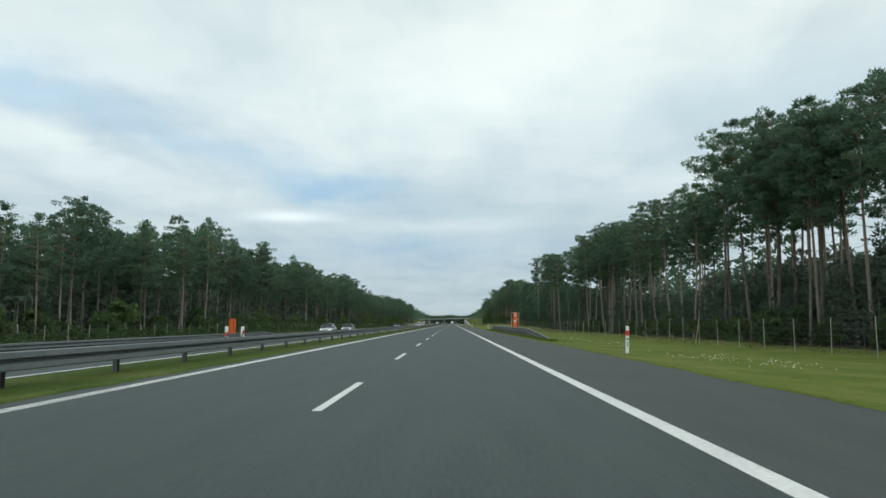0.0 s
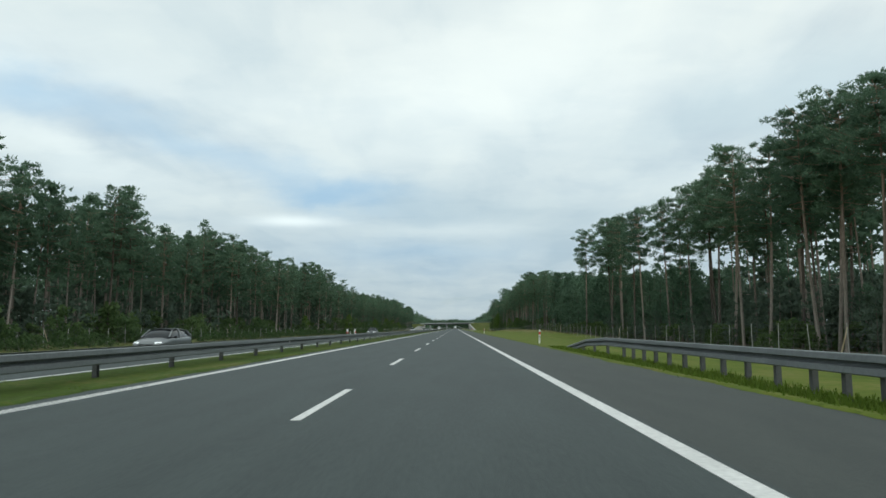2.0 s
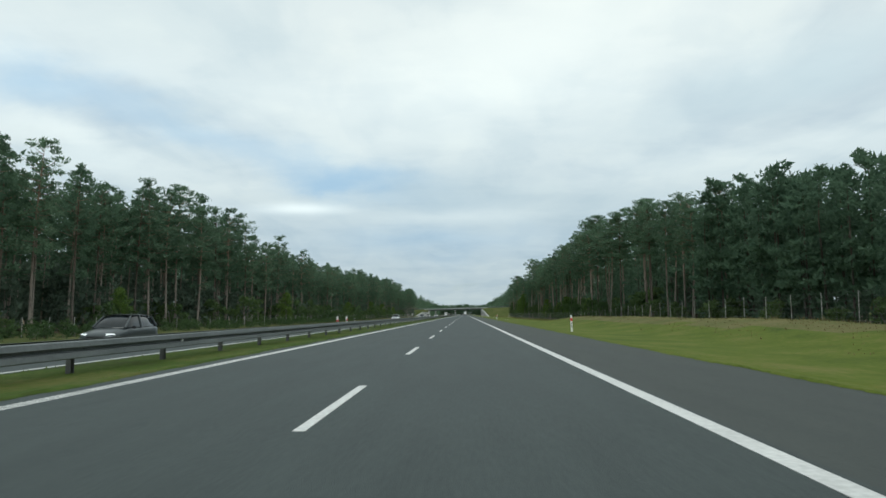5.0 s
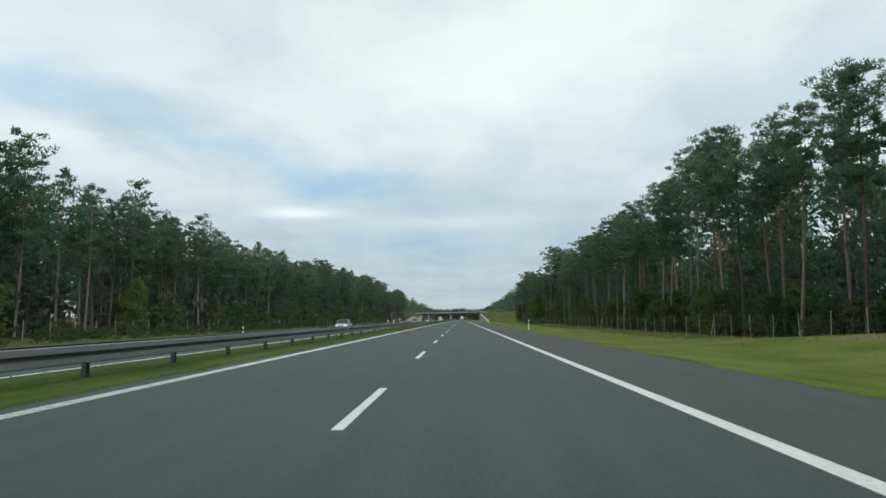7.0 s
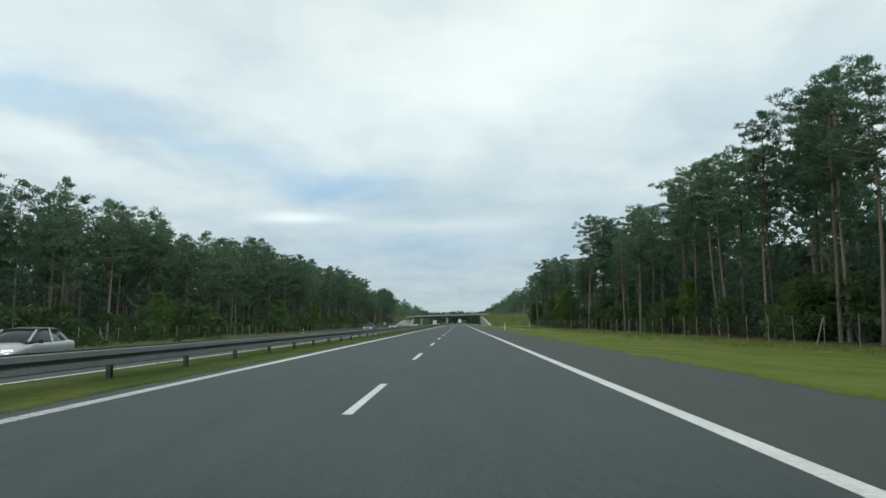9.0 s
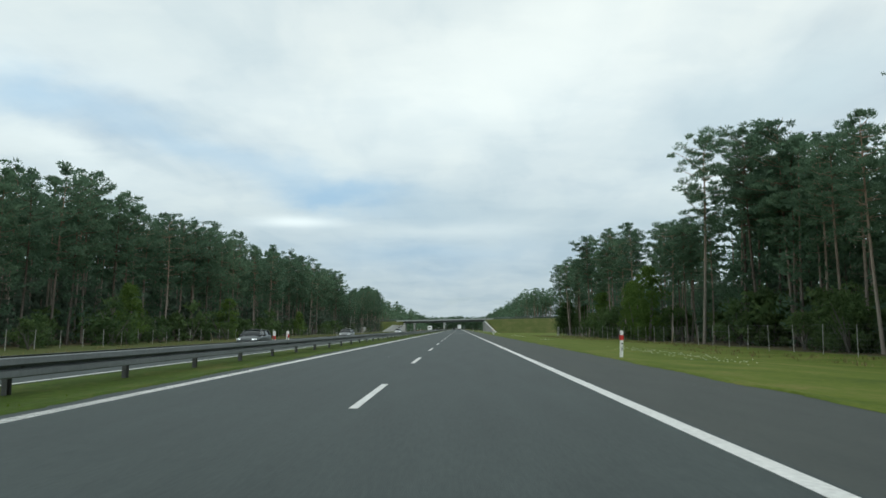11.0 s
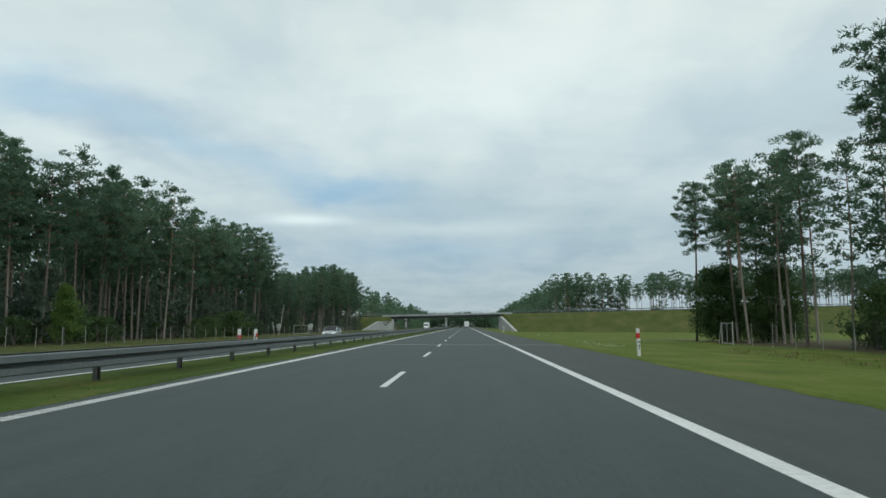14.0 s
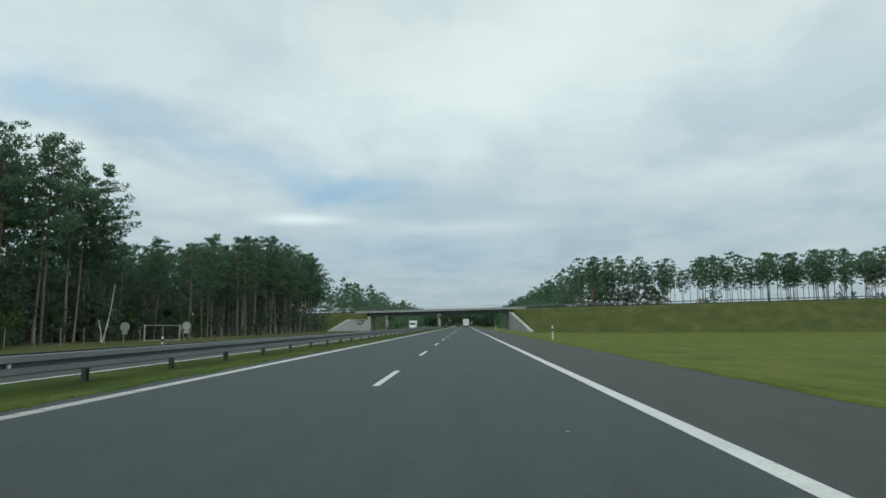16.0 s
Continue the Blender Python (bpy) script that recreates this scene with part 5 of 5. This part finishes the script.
def car(m, paint, label, length=4.5, height=1.47, estate=True):
    """Front towards -y."""
    ob = thing("car", label, "car", "cars on the oncoming carriageway", m)
    L = length
    k = L / 4.5

    def body(y, w, zb, zs, zt):
        return (y * k, ((w * 0.86, zb), (w, zb + 0.18), (w * 1.0, zs - 0.08), (w * 0.95, zs), (w * 0.55, zt), (0.02, zt + 0.01)))

    loft([body(-2.25, 0.62, 0.32, 0.58, 0.62), body(-2.15, 0.78, 0.24, 0.66, 0.72), body(-1.9, 0.86, 0.2, 0.74, 0.82), body(-1.2, 0.90, 0.2, 0.88, 0.97),
          body(-0.6, 0.90, 0.2, 0.94, 1.02), body(0.6, 0.90, 0.2, 0.97, 1.02), body(1.7, 0.89, 0.22, 1.0, 1.05), body(2.1, 0.84, 0.28, 0.98, 1.03), body(2.24, 0.70, 0.36, 0.9, 0.93)], paint, "body", ob)
    top = height
    rear = 2.0 if estate else 1.45
    drop = 0.05 if estate else 0.12

    def cabin(y, wb, wt, zt):
        return (y * k, ((wb, 0.92), (wb * 0.99, 1.0), (wt * 1.02, zt - 0.07), (wt * 0.9, zt - 0.01), (wt * 0.4, zt + 0.02), (0.02, zt + 0.025)))

    loft([cabin(-1.15, 0.78, 0.76, 1.02), cabin(-0.35, 0.84, 0.64, top - 0.05), cabin(0.2, 0.85, 0.65, top), cabin(1.1, 0.84, 0.64, top - 0.015), cabin(rear - 0.28, 0.82, 0.62, top - drop),
          cabin(rear + 0.08, 0.78, 0.72, 1.06)], GLASS, "window_glass", ob, "dark reflecting windows")
    b = bmesh.new()
    ys = ((-0.42, top - 0.045), (0.2, top + 0.005), (1.1, top - 0.01), (rear - 0.24, top - drop + 0.01))
    ra = []
    for y, z in ys:
        ra.append([b.verts.new((x * 0.69, y * k, z + (0.035 if abs(x) < 0.7 else -0.03))) for x in (-1, -0.6, 0, 0.6, 1)])
    for r0, r1 in zip(ra, ra[1:]):
        for i in range(4):
            b.faces.new((r0[i], r0[i + 1], r1[i + 1], r1[i]))
    bmesh.ops.solidify(b, geom=b.faces[:], thickness=0.02)
    part("roof", b, paint, ob, smooth=True)
    for s in (-1, 1):
        for y0, z0, x0, y1, z1, x1 in ((-1.12, 1.0, 0.80, -0.38, top - 0.06, 0.66), (0.35, 0.98, 0.87, 0.42, top - 0.02, 0.67), (rear + 0.04, 1.03, 0.82, rear - 0.27, top - drop - 0.04, 0.66)):
            r = 0.045 if y0 < 1 else 0.085
            b = tube(bmesh.new(), (s * (x0 if y0 < 1 else x0 - 0.05), y0 * k, z0), (s * (x1 if y0 < 1 else x1 - 0.05), y1 * k, z1), r, r * 0.85, 8)
            part("pillar", b, paint, ob)
        b = bmesh.new()
        box(b, (-0.1, -0.05, -0.07), (0.1, 0.06, 0.07), Matrix.Translation((s * 0.98, -0.62 * k, 1.0)), bevel=0.03)
        part("mirror", b, BLACK, ob)
        b = bmesh.new()
        box(b, (-0.19, -0.09, -0.08), (0.19, 0.11, 0.08), Matrix.Translation((s * 0.60, -2.05 * k, 0.66)) @ Matrix.Rotation(s * 0.5, 4, "Z"), bevel=0.02)
        part("headlight", b, LAMP, ob, "clear headlight")
        b = bmesh.new()
        box(b, (-0.12, -0.05, -0.1), (0.12, 0.05, 0.1), Matrix.Translation((s * 0.66, 2.16 * k, 0.85)), bevel=0.02)
        part("tail_light", b, TAIL, ob)
        wheel(ob, s * 0.80, -1.35 * k, 0.31)
        wheel(ob, s * 0.80, 1.35 * k, 0.31)
    b = bmesh.new()
    box(b, (-0.885, -1.0 * k, 0.17), (0.885, 1.0 * k, 0.30), bevel=0.03)
    part("sill", b, BLACK, ob)
    b = bmesh.new()
    box(b, (-0.42, -2.26 * k, 0.52), (0.42, -2.16 * k, 0.62), bevel=0.01)
    box(b, (-0.62, -2.22 * k, 0.26), (0.62, -2.12 * k, 0.36), bevel=0.01)
    part("grille", b, BLACK, ob)
    b = bmesh.new()
    box(b, (-0.26, -2.28 * k, 0.40), (0.26, -2.24 * k, 0.50))
    part("plate", b, POST_WHITE, ob)
    return ob


LANE = -15.4
car(pose(LANE, 86.0, opp_z(LANE), 0, 0, 0), CAR_SILVER, "light silver hatchback driving on the oncoming carriageway", 4.3, 1.5, False)
car(pose(LANE, 104.4, opp_z(LANE), 0, 0, 0), CAR_GREY, "grey estate car driving on the oncoming carriageway", 4.6, 1.47)
car(pose(LANE, 207.0, opp_z(LANE), 0, 0, 0), CAR_SLATE, "dark estate car with pale headlights on the oncoming carriageway", 4.7, 1.60)
car(pose(LANE, 342.0, opp_z(LANE), 0, 0, 0), CAR_SILVER, "silver-blue compact car driving on the oncoming carriageway", 4.2, 1.50, False)
car(pose(LANE, 443.0, opp_z(LANE), 0, 0, 0), CAR_SLATE, "dark grey hatchback driving on the oncoming carriageway", 4.4, 1.45)
car(pose(LANE, 490.0, opp_z(LANE), 0, 0, 0), CAR_GREY, "grey estate car with a long roof on the far lanes", 4.7, 1.47)
car(pose(LANE, 578.0, opp_z(LANE), 0, 0, 0), CAR_SILVER, "pale silver estate car with bright headlights on the far lanes", 4.6, 1.47)
car(pose(-12.2, 812.0, opp_z(-12.2), 0, 0, 0), CAR_DARK, "dark car far off under the bridge", 4.4, 1.47)
car(pose(-1.9, 905.0, 0, 0, 0, 180), CAR_DARK, "dark car far ahead in the passing lane", 4.4, 1.47)


def box_truck(m, label, group, h=3.3, length=7.0, w=2.3):
    ob = thing("van", label, "van", group, m)
    b = bmesh.new()
    box(b, (-w / 2, -length / 2 + 1.8, 0.75), (w / 2, length / 2, h), bevel=0.05)
    part("cargo_box", b, CAR_WHITE, ob, "white box body")
    loft([(-length / 2, ((0.85, 0.45), (0.98, 0.6), (0.98, 1.05), (0.9, 1.2), (0.5, 1.25), (0.02, 1.26))),
          (-length / 2 + 0.5, ((0.9, 0.4), (1.0, 0.6), (1.0, 1.3), (0.95, 1.5), (0.6, 1.6), (0.02, 1.62))),
          (-length / 2 + 1.1, ((0.9, 0.4), (1.02, 0.6), (1.0, 1.5), (0.9, 2.2), (0.6, 2.3), (0.02, 2.32))),
          (-length / 2 + 1.8, ((0.9, 0.4), (1.02, 0.6), (1.0, 1.5), (0.92, 2.3), (0.6, 2.4), (0.02, 2.42)))], CAR_WHITE, "cab", ob)
    b = bmesh.new()
    vs = [b.verts.new(v) for v in ((-0.82, -length / 2 + 0.46, 1.58), (0.82, -length / 2 + 0.46, 1.58), (0.76, -length / 2 + 1.02, 2.24), (-0.76, -length / 2 + 1.02, 2.24))]
    b.faces.new(vs)
    bmesh.ops.solidify(b, geom=b.faces[:], thickness=-0.03)
    part("windscreen", b, GLASS, ob)
    b = bmesh.new()
    box(b, (-0.8, -length / 2 + 0.5, 0.35), (0.8, length / 2 - 0.1, 0.75))
    part("chassis", b, BLACK, ob)
    b = bmesh.new()
    for s in (-1, 1):
        box(b, (s * 0.95 - 0.12, length / 2 - 0.02, 0.6), (s * 0.95 + 0.12, length / 2 + 0.03, 0.75))
    part("tail_lights", b, TAIL, ob)
    for s in (-1, 1):
        wheel(ob, s * 0.95, -length / 2 + 1.0, 0.38)
        wheel(ob, s * 0.95, length / 2 - 1.5, 0.38)
    return ob


box_truck(pose(1.95, 835.0, 0, 0, 0, 180), "white box van far ahead beyond the bridge", "vans in the distance")
box_truck(pose(-15.4, 788.0, opp_z(-15.4), 0, 0, 0), "white box van approaching in front of the bridge", "vans in the distance", 3.0, 6.2)


# ---------------------------------------------------------------- verge plants
def tufts(name, spots, material, height, label, blades=5, spread=0.10):
    rng = rng_of(len(spots))
    v = np.zeros((len(spots) * blades, 4, 3))
    for i, (x, y, z, s) in enumerate(spots):
        for k in range(blades):
            az = rng.uniform(0, 6.28)
            bx, by = x + rng.normal() * spread, y + rng.normal() * spread
            h = height * s * rng.uniform(0.6, 1.3)
            ln = h * rng.uniform(0.1, 0.6)
            w = 0.012 + 0.02 * rng.uniform()
            dx, dy = math.cos(az), math.sin(az)
            v[i * blades + k] = ((bx - dy * w, by + dx * w, z), (bx + dy * w, by - dx * w, z),
                                 (bx + dx * ln + dy * w * 0.3, by + dy * ln - dx * w * 0.3, z + h), (bx + dx * ln - dy * w * 0.3, by + dy * ln + dx * w * 0.3, z + h))
    n = len(spots) * blades
    ob = link(name, np_mesh(name, v.reshape(-1, 3), np.arange(4 * n).reshape(-1, 4), material))
    return tagged(ob, label, "grass", kind="stuff")


spots = []
for k in range(4500):
    y = rnd.uniform(-4, 640)
    x = ROAD_L + 0.04 - abs(rnd.gauss(0, 0.12)) if k % 3 else OPP_R + abs(rnd.gauss(0, 0.1))
    spots.append((x, y, ground_z(x, y) - 0.01, rnd.uniform(0.5, 1.1)))


def fringe(x_edge, inward, y0, y1, material, step=0.22):
    """Grass creeping over the edge of the asphalt in an uneven line. inward: -1 when the asphalt lies towards -x."""
    v, f = [], []
    n = int((y1 - y0) / step)
    for k in range(n + 1):
        y = y0 + k * step
        creep = 0.04 + 0.16 * max(0.0, 0.4 + bumpy(x_edge, y, 0.45)) + 0.08 * rnd.random()
        x_out = x_edge - inward * 0.45
        v += [(x_edge + inward * creep, y, 0.004), (x_edge + inward * creep * 0.3, y + 0.05 * rnd.random(), 0.025 + 0.02 * rnd.random()), (x_out, y, ground_z(x_out, y) + 0.012)]
        if k:
            a = 3 * k
            f += [(a - 3, a - 2, a + 1, a), (a - 2, a - 1, a + 2, a + 1)]
    ob = link("grass_fringe", mesh_of("grass_fringe", v, f, material))
    return tagged(ob, "uneven green grass creeping over the edge of the asphalt", "grass", kind="stuff")


fringe(ROAD_R, -1, -8.0, 640.0, GRASS)
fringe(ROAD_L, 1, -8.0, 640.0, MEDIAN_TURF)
tufts("verge_grass", spots, BLADES, 0.04, "tufts of green grass along the edges of the asphalt", 3)
spots = []
for k in range(6000):
    y = rnd.uniform(0, 560)
    x = rnd.uniform(17, 26.5)
    if noise.noise(Vector((x * 0.12, y * 0.03, 1.3))) + 0.5 * smooth01(15, 22, x) < 0.42:
        continue
    spots.append((x, y, ground_z(x, y) - 0.02, rnd.uniform(0.6, 1.4)))
for k in range(2500):
    y = rnd.uniform(0, 640)
    x = rnd.uniform(-36, -22)
    spots.append((x, y, ground_z(x, y) - 0.02, rnd.uniform(0.6, 1.5)))
for k in range(3600):
    y = rnd.uniform(165, 300)
    x = rnd.gauss(17.5, 2.2)
    if x > 12.5 and rnd.random() < berm(y):
        spots.append((x, y, ground_z(x, y) - 0.03, rnd.uniform(0.2, 0.55)))
tufts("dry_grass", spots, DRY, 0.16, "taller dry straw-coloured grass along the fence", 4, 0.16)

spots = []
for k in range(4200):
    y = rnd.uniform(34, 104)
    x = 7.35 + abs(rnd.gauss(0, 0.45))
    spots.append((x, y, ground_z(x, y) - 0.02, rnd.uniform(0.5, 1.3)))
tufts("rail_grass", spots, BLADES, 0.12, "taller uncut green grass under the roadside guard rail", 5, 0.16)

v = []
for cx, cy, n, rx, ry in ((9.6, 12.8, 90, 0.5, 1.3), (10.2, 9.2, 60, 0.5, 1.0), (9.9, 310.0, 70, 0.4, 1.6), (10.6, 416.9, 90, 0.5, 2.2), (10.5, 412.0, 70, 0.5, 1.8),
                          (10.6, 424.3, 60, 0.4, 1.2), (10.6, 420.4, 50, 0.4, 1.0), (10.0, 455.5, 70, 0.4, 1.2), (9.9, 492.6, 70, 0.4, 1.5), (10.0, 480.3, 70, 0.4, 1.6),
                          (9.2, 530.1, 80, 0.4, 1.0), (9.0, 534.6, 50, 0.4, 1.0), (10.0, 39.7, 50, 0.4, 1.6), (9.7, 26.5, 50, 0.4, 1.5), (11.7, 395.5, 70, 0.6, 2.5), (10.6, 575.0, 40, 0.5, 2.0)):
    for k in range(n // 2):
        x, y = cx + rnd.gauss(0, 1) * rx, cy + rnd.gauss(0, 1) * ry
        z = ground_z(x, y) + rnd.uniform(0.08, 0.22)
        r = rnd.uniform(0.02, 0.04)
        v += [(x - r, y, z), (x, y - r, z + 0.02), (x + r, y, z), (x, y + r, z + 0.025)]
tagged(link("daisy_patches", np_mesh("daisy_patches", np.array(v), np.arange(len(v)).reshape(-1, 4), FLOWER)), "patches of small white flowers in the verge", "flowers", kind="stuff")


# ---------------------------------------------------------------- marks and litter on the asphalt
def scuff(points, width, parent, material, name, label):
    """A thin bent mark lying on the road."""
    b = bmesh.new()
    rows_ = []
    for i, (x, y) in enumerate(points):
        w = width * math.sin(math.pi * (i + 0.6) / (len(points) + 0.2))
        rows_.append([b.verts.new((x - w / 2, y, 0.003)), b.verts.new((x + w / 2, y, 0.003))])
    for r0, r1 in zip(rows_, rows_[1:]):
        b.faces.new((r0[0], r0[1], r1[1], r1[0]))
    return part(name, b, material, parent, label)


scuff([(-1.95, 456.2), (-1.9, 456.6), (-1.85, 457.1), (-1.9, 457.6)], 0.9, road, STAIN, "asphalt_patch", "pale repaired spot in the asphalt")
scuff([(3.0, 452.6), (3.1, 454.0), (3.15, 455.5), (3.1, 457.0), (3.0, 458.5)], 0.09, road, STAIN, "tyre_scuff", "pale tyre scuff beside the edge line")
scuff([(2.75, 482.6), (2.82, 483.3), (2.95, 484.0), (3.0, 484.6)], 0.045, road, STAIN, "tyre_scuff", "pale tyre scuff beside the edge line")
pebble = bmesh.new()
bmesh.ops.create_icosphere(pebble, subdivisions=1, radius=0.024, matrix=Matrix.Diagonal((1, 1.4, 0.5, 1)))
litter = tagged(part("litter_chip", pebble, JOINT), "small pale chip of litter lying on the asphalt", "litter", "litter on the road")
litter.matrix_basis = pose(5.2, 54.5, 0.008, 0, 0, 20)
for x, y in ((6.3, 55.5), (6.8, 101.0), (5.9, 92.0), (-0.6, 442.0), (1.2, 470.0), (-1.2, 412.5), (2.6, 570.8), (-2.2, 63.0), (5.4, 30.0), (0.2, 6.0), (6.1, 540.0), (4.9, 210.0), (6.5, 300.0)):
    copy_thing(litter, pose(x, y, 0.008, 0, 0, rnd.uniform(0, 360)))
slab_bm = bmesh.new()
box(slab_bm, (7.35, 69.9, -0.2), (8.3, 70.9, 0.03), bevel=0.02)
tagged(part("paving_slab", slab_bm, CONCRETE), "pale concrete slab in the grass before the emergency telephone", "slab")
